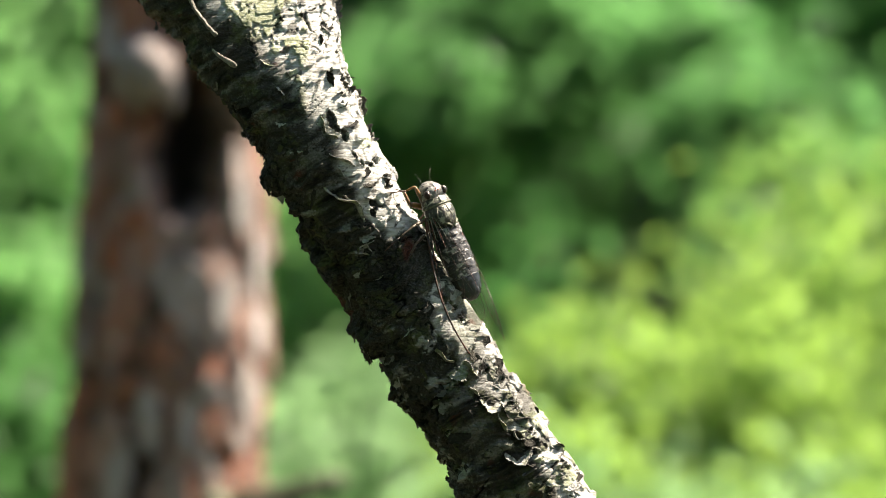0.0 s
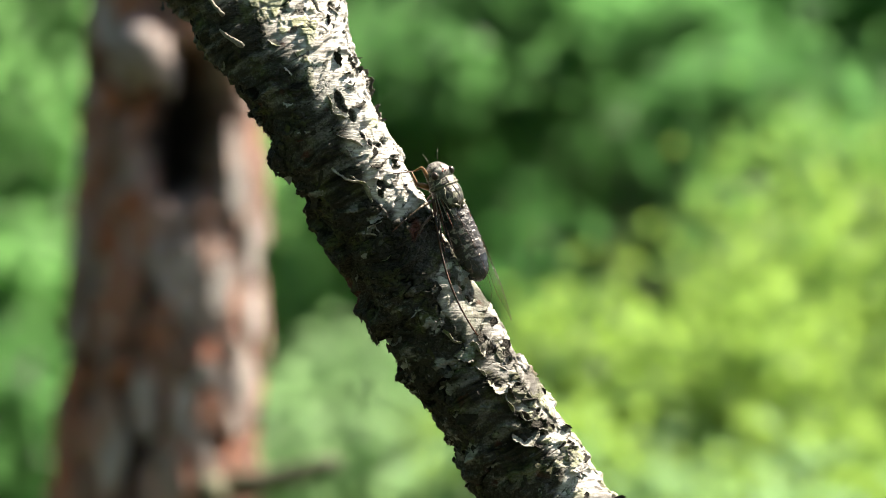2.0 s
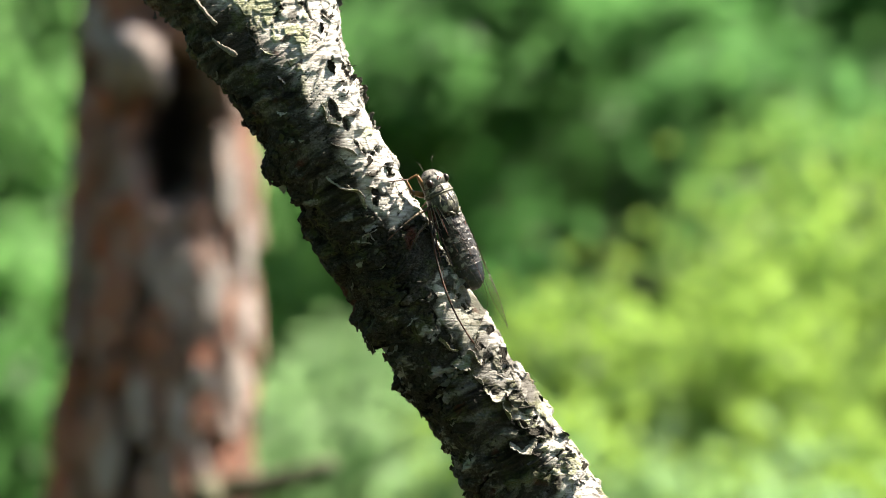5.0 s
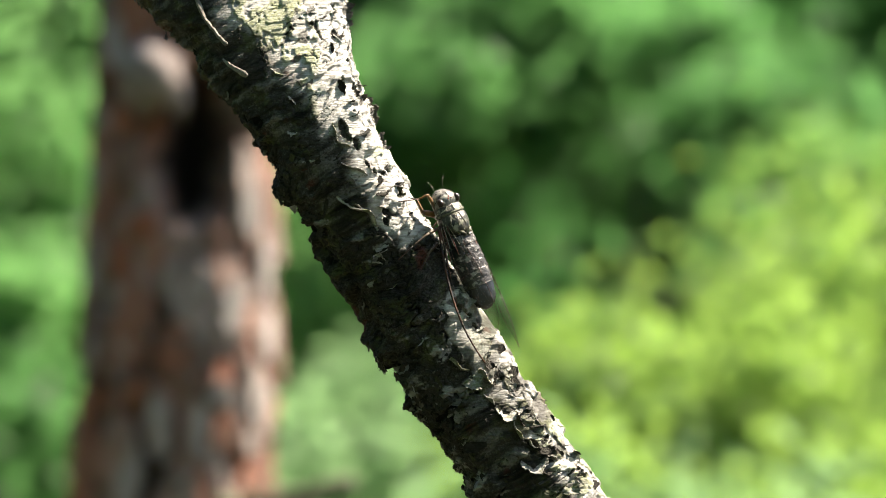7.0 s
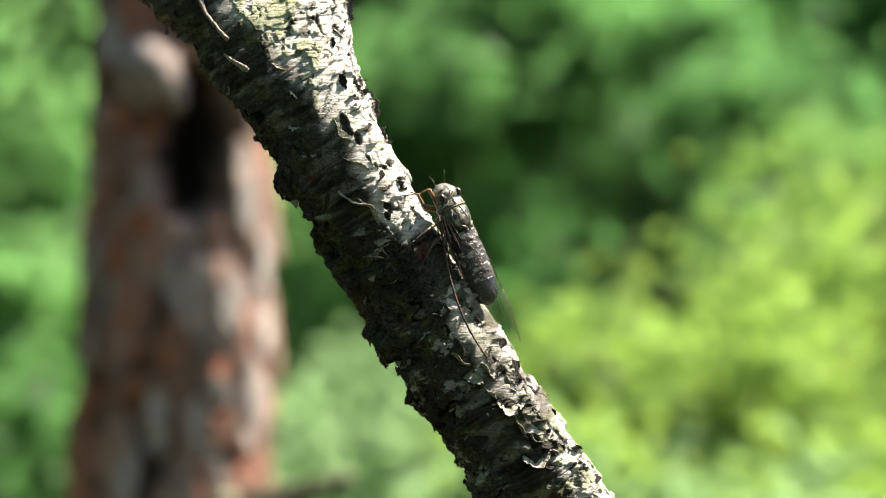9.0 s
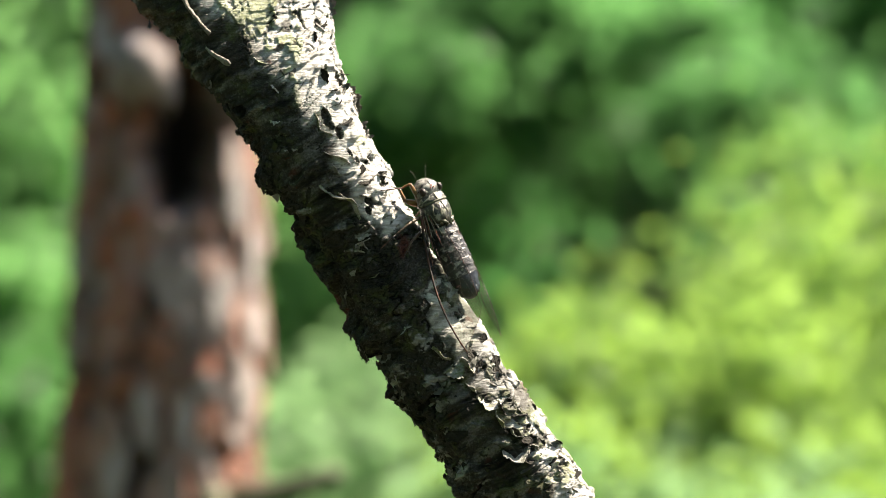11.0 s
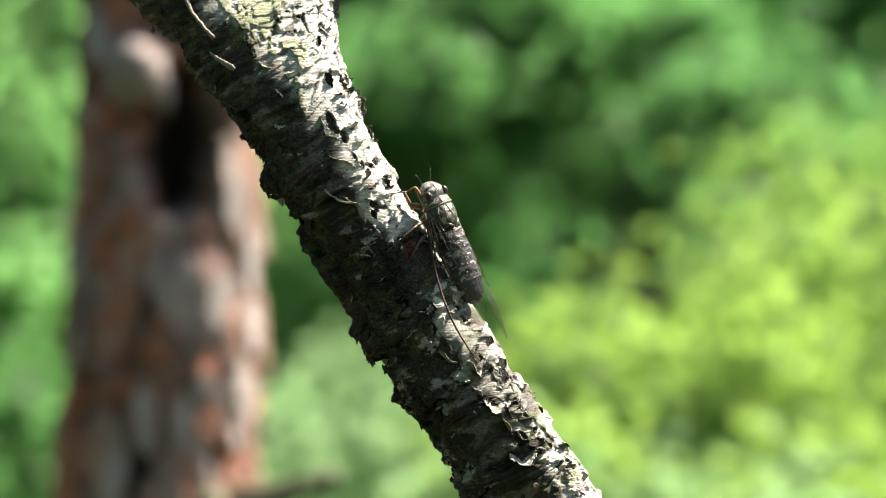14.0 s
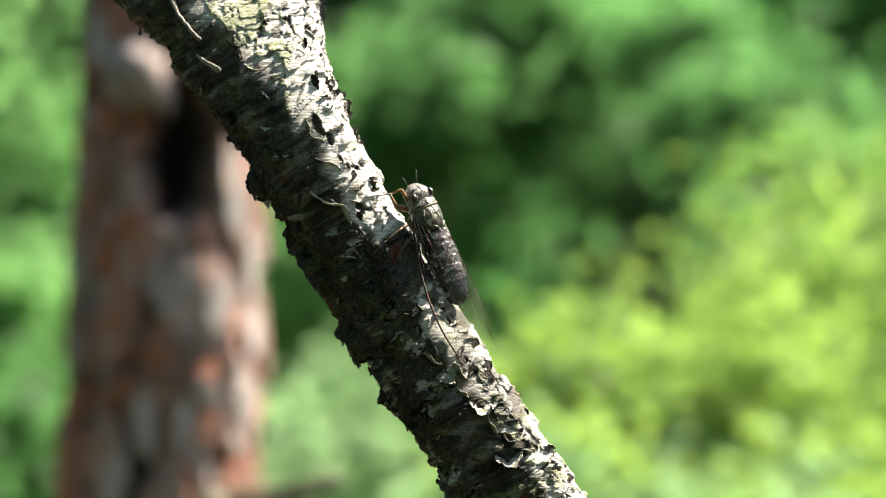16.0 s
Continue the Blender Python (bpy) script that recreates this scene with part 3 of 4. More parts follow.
CURL = birch_material("curling_bark", "curl")
SHADE_CURL = birch_material("shade_curling_bark", "shade_curl")
SHRED = birch_material("torn_bark_scrap", "scrap")
TWIG = wood_material("pale_twig", (0.36, 0.32, 0.27), (0.13, 0.11, 0.09), 900)
BIG_FLAKES = (
    (0.0615, 12, 0.0065, 0.0036, 170, 24), (0.0290, 30, 0.0050, 0.0040, 185, 40),
    (-0.0645, 58, 0.0060, 0.0045, 190, 35), (-0.0690, 66, 0.0055, 0.0045, 160, 35), (0.0780, 34, 0.0050, 0.0030, 200, 25), (0.0900, 62, 0.0060, 0.0035, 175, 22),
    (-0.0220, 40, 0.0040, 0.0030, 180, 30), (0.0150, 88, 0.0045, 0.0030, 170, 25), (-0.0820, 40, 0.0080, 0.0050, 185, 25),
)
TWIGS = (
    ([(-80.2, 1046.1, 83.3), (-77.9, 1042.2, 78.4), (-76.5, 1039.7, 75.1), (-74.1, 1037.3, 72.1), (-71.5, 1034.7, 68.8), (-69.1, 1033.3, 66.3)], 0.00075, 0.00062),
    ([(-70.4, 1034.8, 61.9), (-68.7, 1032.3, 60.2), (-66.3, 1029.8, 58.5), (-62.6, 1026.8, 56.4)], 0.0004, 0.00072),
)
birch()


# ---- pine ----
PINE_MID = Vector((-0.2115, 2.610, 0))


def pine():
    root = new("pine_tree")
    root.location = PINE_MID
    tagged(root, "upright pine trunk with reddish brown scaly plated bark", "tree")
    rows, cols = 520, 260
    z, a = np.meshgrid(np.concatenate([np.linspace(-0.1, 1.2, 90, endpoint=False), np.linspace(1.2, 1.8, 340, endpoint=False), np.linspace(1.8, 4.5, 90)]),
                       np.linspace(0, math.tau, cols, endpoint=False), indexing="ij")
    r = (0.0695 * np.exp(-0.40 * (z - EYE_HEIGHT)) + 0.03 * np.exp(-z / 0.12)) * np.where(z > 4.49, 0.02, 1.0)
    flat = np.stack([np.cos(a) * r, np.sin(a) * r, z], -1)
    tall = flat * np.array([1, 1, 0.42])
    warp = np.stack([grain(flat, 40, 61), grain(flat, 40, 62), grain(flat, 40, 63)], -1) * 0.012
    cells = np.abs(grain(tall + warp, 46, 65, 2))
    recess_shade = 1 - ramp(cells, 0.04, 0.19)
    h = -0.010 * recess_shade + 0.004 * grain(flat, 30, 67, 2) + 0.0016 * np.round(2.5 * grain(tall + warp, 60, 69, 2))
    # a knot hollow with a swollen callus beside it
    def around(ang, up, wa, wz):
        return np.exp(-((np.angle(np.exp(1j * (a - ang))) / wa) ** 2 + ((z - up) / wz) ** 2))
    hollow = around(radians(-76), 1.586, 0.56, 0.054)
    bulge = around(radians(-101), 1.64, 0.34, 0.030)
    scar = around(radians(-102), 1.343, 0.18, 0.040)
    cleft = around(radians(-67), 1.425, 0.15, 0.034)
    h = h - 0.018 * ramp(cleft, 0.3, 0.8) - 0.056 * ramp(hollow, 0.2, 0.5) + 0.018 * ramp(bulge, 0.1, 0.9) - 0.022 * ramp(scar, 0.3, 0.8)
    p = np.stack([np.cos(a) * (r + h), np.sin(a) * (r + h), z], -1)
    p[..., 0] += 0.042 * (z - EYE_HEIGHT)
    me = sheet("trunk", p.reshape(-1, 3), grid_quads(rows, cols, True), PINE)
    att = me.attributes.new("recess_shade", "FLOAT", "POINT")
    # hollow, scar, cleft and grooves are darkened as painted shade
    att.data.foreach_set("value", np.clip(recess_shade * 0.72 + ramp(scar, 0.3, 0.7) * 0.7 + ramp(cleft, 0.3, 0.7) * 0.6 + ramp(hollow, 0.2, 0.45) * 1.0, 0, 1).ravel().astype(np.float32))
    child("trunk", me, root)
    child("dead_branch", limb("dead_branch", [(0.045, -0.045, 1.308), (0.080, -0.058, 1.313), (0.108, -0.070, 1.321), (0.134, -0.080, 1.332)],
                              [0.011, 0.0095, 0.0085, 0.006], DEADWOOD, 10, 0.3), root, None, "broken grey-green dead branch stub")
    child("knot_stub", limb("knot_stub", [(-0.012, -0.050, 1.633), (-0.013, -0.075, 1.637), (-0.0135, -0.088, 1.639), (-0.0137, -0.096, 1.640), (-0.0138, -0.099, 1.6405)], [0.027, 0.021, 0.017, 0.012, 0.006], CUTWOOD, 18, 0.95),
          root, None, "pinkish weathered stump of a lost branch")
    child("knot_stub", limb("knot_stub", [(0.036, -0.045, 1.300), (0.038, -0.066, 1.307), (0.0385, -0.078, 1.310), (0.039, -0.084, 1.312)], [0.017, 0.013, 0.010, 0.004], DEADWOOD, 14, 0.5),
          root, None, "small weathered stump of a lost branch")
    # plates of bark standing proud
    rnd = random.Random(9)
    shapes = []
    for k in range(8):
        vs = []
        n = 9
        for lay, (lift, shrink) in enumerate(((-0.3, 1.0), (1.0, 0.86))):
            for i in range(n):
                ang = math.tau * i / n
                rad = (0.5 + 0.16 * math.sin(3.1 * i + k) * math.cos(i * 1.7 + 2 * k)) * shrink
                vs.append((math.cos(ang) * rad, math.sin(ang) * rad, lift))
        fs = [tuple(range(n, 2 * n)), *[(i, (i + 1) % n, n + (i + 1) % n, n + i) for i in range(n)]]
        m2 = bpy.data.meshes.new("bark_plate")
        m2.from_pydata(vs, [], fs)
        m2.materials.append(PLATE)
        m2.update()
        shapes.append(m2)
    def plate(mesh, zz, ang, w, tall, thick):
        rr = 0.0695 * math.exp(-0.40 * (zz - EYE_HEIGHT)) + 0.001
        d = Vector((math.cos(ang), math.sin(ang), 0))
        base = Matrix((Vector((0, 0, 1)).cross(d), Vector((0, 0, 1)), d)).transposed().to_4x4()
        m = Matrix.Translation(d * rr + Vector((0.042 * (zz - EYE_HEIGHT), 0, zz))) @ base @ pose(0, 0, 0, rnd.uniform(-6, 6), rnd.uniform(-6, 6), rnd.uniform(-15, 15))
        child("bark_plate", mesh, root, m @ Matrix.Diagonal((w, tall, thick, 1)))
    def tinted(mesh, mat):
        mesh = mesh.copy()
        mesh.materials[0] = mat
        return mesh
    # pale chips and painted sunlit plates; fresh orange ones where bark has dropped off
    pale_lit, fresh = [tinted(shapes[k], PALE_LIT) for k in (0, 3)], [tinted(shapes[k], FRESH) for k in (1, 5)]
    for k, (zz, deg, w, tall) in enumerate(((1.463, -53, 0.024, 0.046), (1.392, -34, 0.022, 0.036), (1.398, -60, 0.018, 0.022), (1.535, -42, 0.020, 0.05), (1.49, -28, 0.018, 0.06), (1.44, -24, 0.018, 0.05))):
        plate(pale_lit[k % 2], zz, radians(deg), w, tall, 0.008)
    for k, (zz, deg, w, tall) in enumerate(((1.433, -87, 0.030, 0.040), (1.524, -111, 0.022, 0.030), (1.385, -146, 0.028, 0.034), (1.366, -56, 0.024, 0.036), (1.50, -125, 0.018, 0.026), (1.40, -108, 0.016, 0.024))):
        plate(fresh[k % 2], zz, radians(deg), w, tall, 0.007)
    for k in range(190):
        zz, ang = rnd.uniform(1.22, 1.78), radians(rnd.uniform(-190, 10))
        if -0.075 < zz - 1.60 < 0.06 and -118 < math.degrees(ang) < -45:
            continue
        w = rnd.uniform(0.014, 0.034)
        plate(shapes[k % 8], zz, ang, w, w * rnd.uniform(1.3, 2.6), rnd.uniform(0.0025, 0.006))


def plate_material():
    m, nt, b = material("pine_plate", 0.85)
    rnd = node(nt, "ObjectInfo").outputs["Random"]
    ramp_node = node(nt, "ValToRGB", {0: rnd})
    e = ramp_node.color_ramp.elements
    e[0].color, e[1].color = (0.42, 0.125, 0.055, 1), (0.42, 0.345, 0.315, 1)
    for at, tint in ((0.22, (0.17, 0.085, 0.06, 1)), (0.45, (0.24, 0.15, 0.12, 1)), (0.62, (0.36, 0.13, 0.07, 1)), (0.82, (0.33, 0.24, 0.21, 1))):
        e.new(at).color = tint
    v = coords(nt, (1, 1, 0.6))
    f = speckle(nt, v, 2.2, 5, 0.7)
    paint(nt, b, blend(nt, times(nt, f, 0.5), ramp_node.outputs[0], (0.13, 0.085, 0.07, 1)))
    relief(nt, b, f, 0.5, 0.1)
    return m


PLATE = plate_material()
PALE_LIT = wood_material("pale_lit_plate", (0.62, 0.55, 0.52), (0.46, 0.38, 0.35), 90)
FRESH = wood_material("fresh_orange_plate", (0.44, 0.14, 0.06), (0.30, 0.10, 0.05), 90)
pine()


# ---- shrubs and woods ----
def leaf_arrays(centres, size, rnd, face=(0.1, -0.1, 1.0), loose=0.75):
    n = len(centres)
    nrm = np.array(face) + rnd.normal(size=(n, 3)) * loose
    nrm /= np.linalg.norm(nrm, axis=1)[:, None]
    way = rnd.normal(size=(n, 3)) + np.array([0, 0, -0.35])
    way -= nrm * (way * nrm).sum(1)[:, None]
    way /= np.linalg.norm(way, axis=1)[:, None] + 1e-9
    side = np.cross(nrm, way)
    l = size * rnd.uniform(0.7, 1.3, (n, 1))
    w = l * rnd.uniform(0.24, 0.34, (n, 1))
    fold = nrm * l * 0.10
    tip = centres + way * l - nrm * l * 0.10
    v = np.stack([centres, centres + way * l * 0.35 + side * w + fold, tip, centres + way * l * 0.35 - side * w + fold,
                  centres + way * l * 0.70 + side * w * 0.75 + fold * 0.5, centres + way * l * 0.70 - side * w * 0.75 + fold * 0.5], 1).reshape(-1, 3)
    b = np.arange(n)[:, None] * 6
    f = np.concatenate([b + np.array([[0, 1, 4, 2]]), b + np.array([[0, 2, 5, 3]])])
    return v, f


def crown_points(lobes, count, rnd):
    """Leaf places in soft-edged sprays scattered through the lobes."""
    got, vol = [], np.array([l[3] * l[4] * l[5] for l in lobes])
    for lobe, share in zip(lobes, vol / vol.sum()):
        need = max(40, int(count * share))
        sprays = max(8, need // 26)
        size = np.array(lobe[3:6])
        mid = rnd.normal(size=(sprays, 3)) * 0.5
        far = np.linalg.norm(mid, axis=1)[:, None]
        mid = mid / np.maximum(far / 1.0, 1.0) * size + np.array(lobe[:3])
        which = rnd.integers(0, sprays, need)
        loose = rnd.uniform(0.12, 0.30, (sprays, 1)) * size.mean()
        got.append(mid[which] + rnd.normal(size=(need, 3)) * loose[which])
    return np.vstack(got)


def shrub(name, label, lobes, count, size, mat, seed, gap=0.0, loose=0.75, stems=6, category="shrub"):
    rnd = np.random.default_rng(seed)
    lobes = [(x, y, z + EYE_HEIGHT, a, b, c) for x, y, z, a, b, c in lobes]
    foot = np.mean([l[:3] for l in lobes], axis=0)
    root = new(name)
    root.location = (foot[0], foot[1], 0)
    tagged(root, label, category, "trees of the wood" if category == "tree" else "shrubs under the trees")
    base = Vector(root.location)
    v, f = leaf_arrays(crown_points(lobes, count, rnd), size, rnd, loose=loose)
    child("foliage", sheet("foliage", v - np.array(base), f, mat, False), root)
    for k in range(stems):
        l = lobes[k % len(lobes)]
        end = Vector(l[:3]) - base + Vector(rnd.uniform(-0.4, 0.4, 3) * np.array(l[3:6]))
        start = Vector((rnd.uniform(-0.12, 0.12), rnd.uniform(-0.12, 0.12), -0.12))
        bend = Vector((rnd.uniform(-0.1, 0.1), rnd.uniform(-0.1, 0.1), 0))
        pts = [start.lerp(end, q / 7) + bend * math.sin(math.pi * q / 7) for q in range(8)]
        r0 = 0.012 if category == "shrub" else 0.06
        child("stem", limb("stem", pts, [r0 * (1 - 0.1 * q) for q in range(8)], STEM, 6, 0.2), root)
    return root


shrub("shrub", "sunlit yellow-green leafy shrub", [(0.34, 4.6, -0.35, 0.28, 0.14, 0.31), (0.62, 5.0, -0.34, 0.28, 0.14, 0.42), (0.16, 4.6, -0.28, 0.13, 0.12, 0.17), (0.12, 4.5, -0.44, 0.15, 0.12, 0.26), (0.17, 4.25, -0.34, 0.13, 0.06, 0.12),
                                                   (0.20, 4.05, -0.44, 0.20, 0.07, 0.20), (0.50, 4.1, -0.45, 0.22, 0.07, 0.20)],
      30000, 0.027, LEAF_YELLOW, 1, -0.5)
shrub("shrub", "light green leafy shrub in half sun", [(0.68, 5.6, 0.02, 0.22, 0.14, 0.17), (0.55, 5.4, -0.05, 0.13, 0.13, 0.12)],
      5200, 0.031, LEAF_GREEN, 2, -0.45)
shrub("shrub", "green leafy shrub with a drooping top", [(0.56, 5.9, 0.20, 0.19, 0.12, 0.14), (0.42, 6.2, 0.37, 0.13, 0.12, 0.12)],
      3000, 0.033, LEAF_MID, 14, -0.4)
shrub("shrub", "mid-green shrub with gaps, partly shaded", [(0.12, 6.5, 0.37, 0.24, 0.12, 0.18), (0.34, 6.9, 0.34, 0.20, 0.12, 0.20), (0.38, 6.55, 0.16, 0.14, 0.11, 0.10), (-0.10, 6.6, 0.22, 0.15, 0.12, 0.16), (0.15, 6.4, 0.26, 0.13, 0.10, 0.07), (-0.07, 6.3, 0.28, 0.14, 0.08, 0.12)],
      12500, 0.036, LEAF_MID, 3, -0.4)
shrub("shrub", "pale green low shrub", [(-0.08, 5.2, -0.36, 0.19, 0.12, 0.19), (-0.32, 5.4, -0.44, 0.16, 0.12, 0.20), (-0.06, 4.6, -0.42, 0.17, 0.07, 0.17), (-0.24, 4.7, -0.45, 0.14, 0.07, 0.17), (0.10, 4.0, -0.37, 0.16, 0.06, 0.13), (0.34, 3.95, -0.40, 0.2, 0.06, 0.12)],
      14000, 0.03, LEAF_PALE, 4, -0.4)
shrub("shrub", "green shrub behind the pine trunk", [(-0.78, 6.0, 0.05, 0.24, 0.12, 0.34), (-0.42, 6.2, 0.04, 0.13, 0.12, 0.28), (-0.8, 6.2, 0.45, 0.28, 0.14, 0.22), (-0.72, 5.75, -0.10, 0.15, 0.07, 0.14)],
      13500, 0.036, LEAF_SOFT, 5, -0.4)
shrub("shrub", "green bramble beside the pine trunk", [(-0.80, 5.5, -0.36, 0.26, 0.12, 0.22), (-0.55, 5.6, -0.55, 0.4, 0.12, 0.2)],
      4500, 0.034, LEAF_MID, 12, -0.4)
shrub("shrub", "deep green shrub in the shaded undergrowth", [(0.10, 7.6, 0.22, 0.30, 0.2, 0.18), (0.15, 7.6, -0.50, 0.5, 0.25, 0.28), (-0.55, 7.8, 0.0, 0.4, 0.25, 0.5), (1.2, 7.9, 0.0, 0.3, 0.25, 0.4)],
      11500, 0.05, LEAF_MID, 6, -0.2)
# stands in sun; its dark leaf colour supplies the gap's shade
shrub("shrub", "dark green low shrub, leaves darkened for a shaded gap", [(0.02, 7.3, 0.20, 0.20, 0.15, 0.16), (0.10, 7.3, -0.06, 0.17, 0.15, 0.11), (0.0, 7.4, -0.05, 0.15, 0.15, 0.15)],
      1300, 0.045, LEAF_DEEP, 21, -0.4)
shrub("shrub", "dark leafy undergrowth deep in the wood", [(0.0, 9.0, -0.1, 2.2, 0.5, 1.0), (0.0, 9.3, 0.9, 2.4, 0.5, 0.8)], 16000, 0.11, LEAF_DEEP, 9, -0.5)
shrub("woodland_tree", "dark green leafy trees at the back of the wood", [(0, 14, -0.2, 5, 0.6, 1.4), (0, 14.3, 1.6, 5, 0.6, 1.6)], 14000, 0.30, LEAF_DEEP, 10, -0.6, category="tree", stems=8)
# unseen leafy boughs added behind and above the camera to darken the stem
shrub("shade_boughs", "added unseen leafy boughs that shut out sky light", [(-0.5, -2.1, 0.1, 2.4, 0.5, 1.5), (-2.2, 0.2, 0.2, 0.5, 1.6, 1.5), (-0.7, -0.7, 1.6, 1.6, 1.1, 0.35), (-1.2, 0.5, 1.5, 1.0, 0.7, 0.3)],
      16000, 0.10, LEAF_DEEP, 7, -0.4, stems=10)
# added ring of trees, mostly out of view, dimming the sky light
ring = np.random.default_rng(8)
for k in range(18):
    ang = math.tau * k / 18 + 0.1
    rad = ring.uniform(9.5, 12)
    x, y = rad * math.sin(ang), rad * math.cos(ang)
    sunny = 35 < math.degrees(ang) % 360 < 125
    top = 0.2 if sunny else 2.4
    shrub("woodland_tree", "added dark green tree that closes off the sky light", [(x, y, -0.2, 2.0, 1.4, 1.4), (x * 1.04, y * 1.04, top, 2.1, 1.5, 1.7)],
          5000, 0.14, LEAF_DEEP, 100 + k, -0.15, category="tree", stems=3)


# ---- cicada ----
def insect_material(name, a, bb, scale, rough, spots=None, coat=0.0, shine=0.3):
    m, nt, b = material(name, rough)
    v = coords(nt)
    f = speckle(nt, v, scale, 3, 0.6, 0.4, 0.6)
    c = blend(nt, f, (*a, 1), (*bb, 1))
    if spots:
        c = blend(nt, speckle(nt, v, scale * 1.9, 2, 0.5, 0.56, 0.64), c, (*spots, 1))
    paint(nt, b, c)
    relief(nt, b, speckle(nt, v, scale * 5, 2), 0.4, 0.0002)
    b.inputs["Coat Weight"].default_value = coat
    b.inputs["Specular IOR Level"].default_value = shine
    return m


HEAD = insect_material("mottled_head", (0.055, 0.048, 0.042), (0.27, 0.25, 0.22), 420, 0.45, (0.022, 0.019, 0.017))
THORAX = insect_material("marbled_thorax", (0.007, 0.0062, 0.005), (0.055, 0.049, 0.039), 300, 0.28, (0.20, 0.19, 0.14), 0.0)
ABDOMEN = insect_material("dark_abdomen", (0.008, 0.007, 0.0075), (0.026, 0.021, 0.019), 280, 0.42, (0.20, 0.18, 0.165), 0.0, 0.3)
BLACK = insect_material("black_tail", (0.004, 0.004, 0.004), (0.010, 0.009, 0.010), 300, 0.25, None, 0.0, 0.4)
SILVER = insect_material("silvery_rim", (0.045, 0.040, 0.038), (0.016, 0.014, 0.013), 420, 0.75, (0.08, 0.073, 0.07))
RUST = insect_material("rusty_vein", (0.15, 0.035, 0.015), (0.06, 0.02, 0.012), 300, 0.4)
EYE = insect_material("brown_eye", (0.014, 0.007, 0.005), (0.028, 0.013, 0.009), 500, 0.3, None, 0.1)
LEG = insect_material("amber_leg", (0.22, 0.10, 0.03), (0.08, 0.05, 0.03), 300, 0.4)
VEIN = insect_material("wing_vein", (0.085, 0.030, 0.016), (0.014, 0.010, 0.008), 300, 0.6)
DARK_LEG = insect_material("dark_leg", (0.035, 0.020, 0.012), (0.07, 0.045, 0.025), 300, 0.5)
PALE = insect_material("pale_margin", (0.28, 0.26, 0.21), (0.10, 0.10, 0.07), 400, 0.5)
DUSTY = insect_material("dusty_underside", (0.16, 0.15, 0.12), (0.05, 0.045, 0.035), 380, 0.7)
OLIVE = insect_material("olive_rim", (0.10, 0.095, 0.055), (0.03, 0.028, 0.02), 420, 0.4, (0.17, 0.16, 0.12))
OCELLUS = insect_material("red_ocellus", (0.35, 0.05, 0.03), (0.25, 0.04, 0.02), 300, 0.2)


def membrane_material():
    m, nt, b = material("clear_membrane", 0.12)
    b.inputs["Base Color"].default_value = (0.045, 0.055, 0.038, 1)
    t = node(nt, "BsdfTransparent", {"Color": (0.90, 0.92, 0.87, 1)})
    mix = node(nt, "MixShader", {0: 0.958, 1: b.outputs[0], 2: t.outputs[0]})
    nt.links.new(mix.outputs[0], nt.nodes["Material Output"].inputs[0])
    return m


MEMBRANE = membrane_material()
MM = 0.00107


def loft(name, rings, mat, sides=28, bumps=0.0, seed=0, wider=1.15):
    """A closed body through rings (z, x, y, half-width, back height, belly depth) in millimetres; the back faces -y."""
    verts = []
    for z, x, y, w, up, dn in rings:
        for k in range(sides):
            a = math.tau * k / sides
            cy = -math.sin(a)
            p = Vector((x + wider * w * math.cos(a), y + (up if cy < 0 else dn) * cy, z))
            if bumps:
                p += Vector((math.cos(a), cy, 0)) * bumps * noise.noise(p * 1.1 + Vector((seed, 0, 0)))
            verts.append(p * MM)
    n = len(rings)
    faces = [tuple(int(q) for q in f) for f in grid_quads(n, sides, True)]
    faces += [tuple(range(sides))[::-1], tuple(range((n - 1) * sides, n * sides))]
    me = bpy.data.meshes.new(name)
    me.from_pydata(verts, [], faces)
    me.polygons.foreach_set("use_smooth", np.full(len(me.polygons), True))
    me.materials.append(mat)
    me.update()
    return me


def ball(name, c, r, mat, n=14):
    rings = []
    for k in range(1, n):
        a = math.pi * k / n
        rings.append((c[2] - r[2] * math.cos(a), c[0], c[1], r[0] * math.sin(a), r[1] * math.sin(a), r[1] * math.sin(a)))
    return loft(name, rings, mat, 18, wider=1.0)


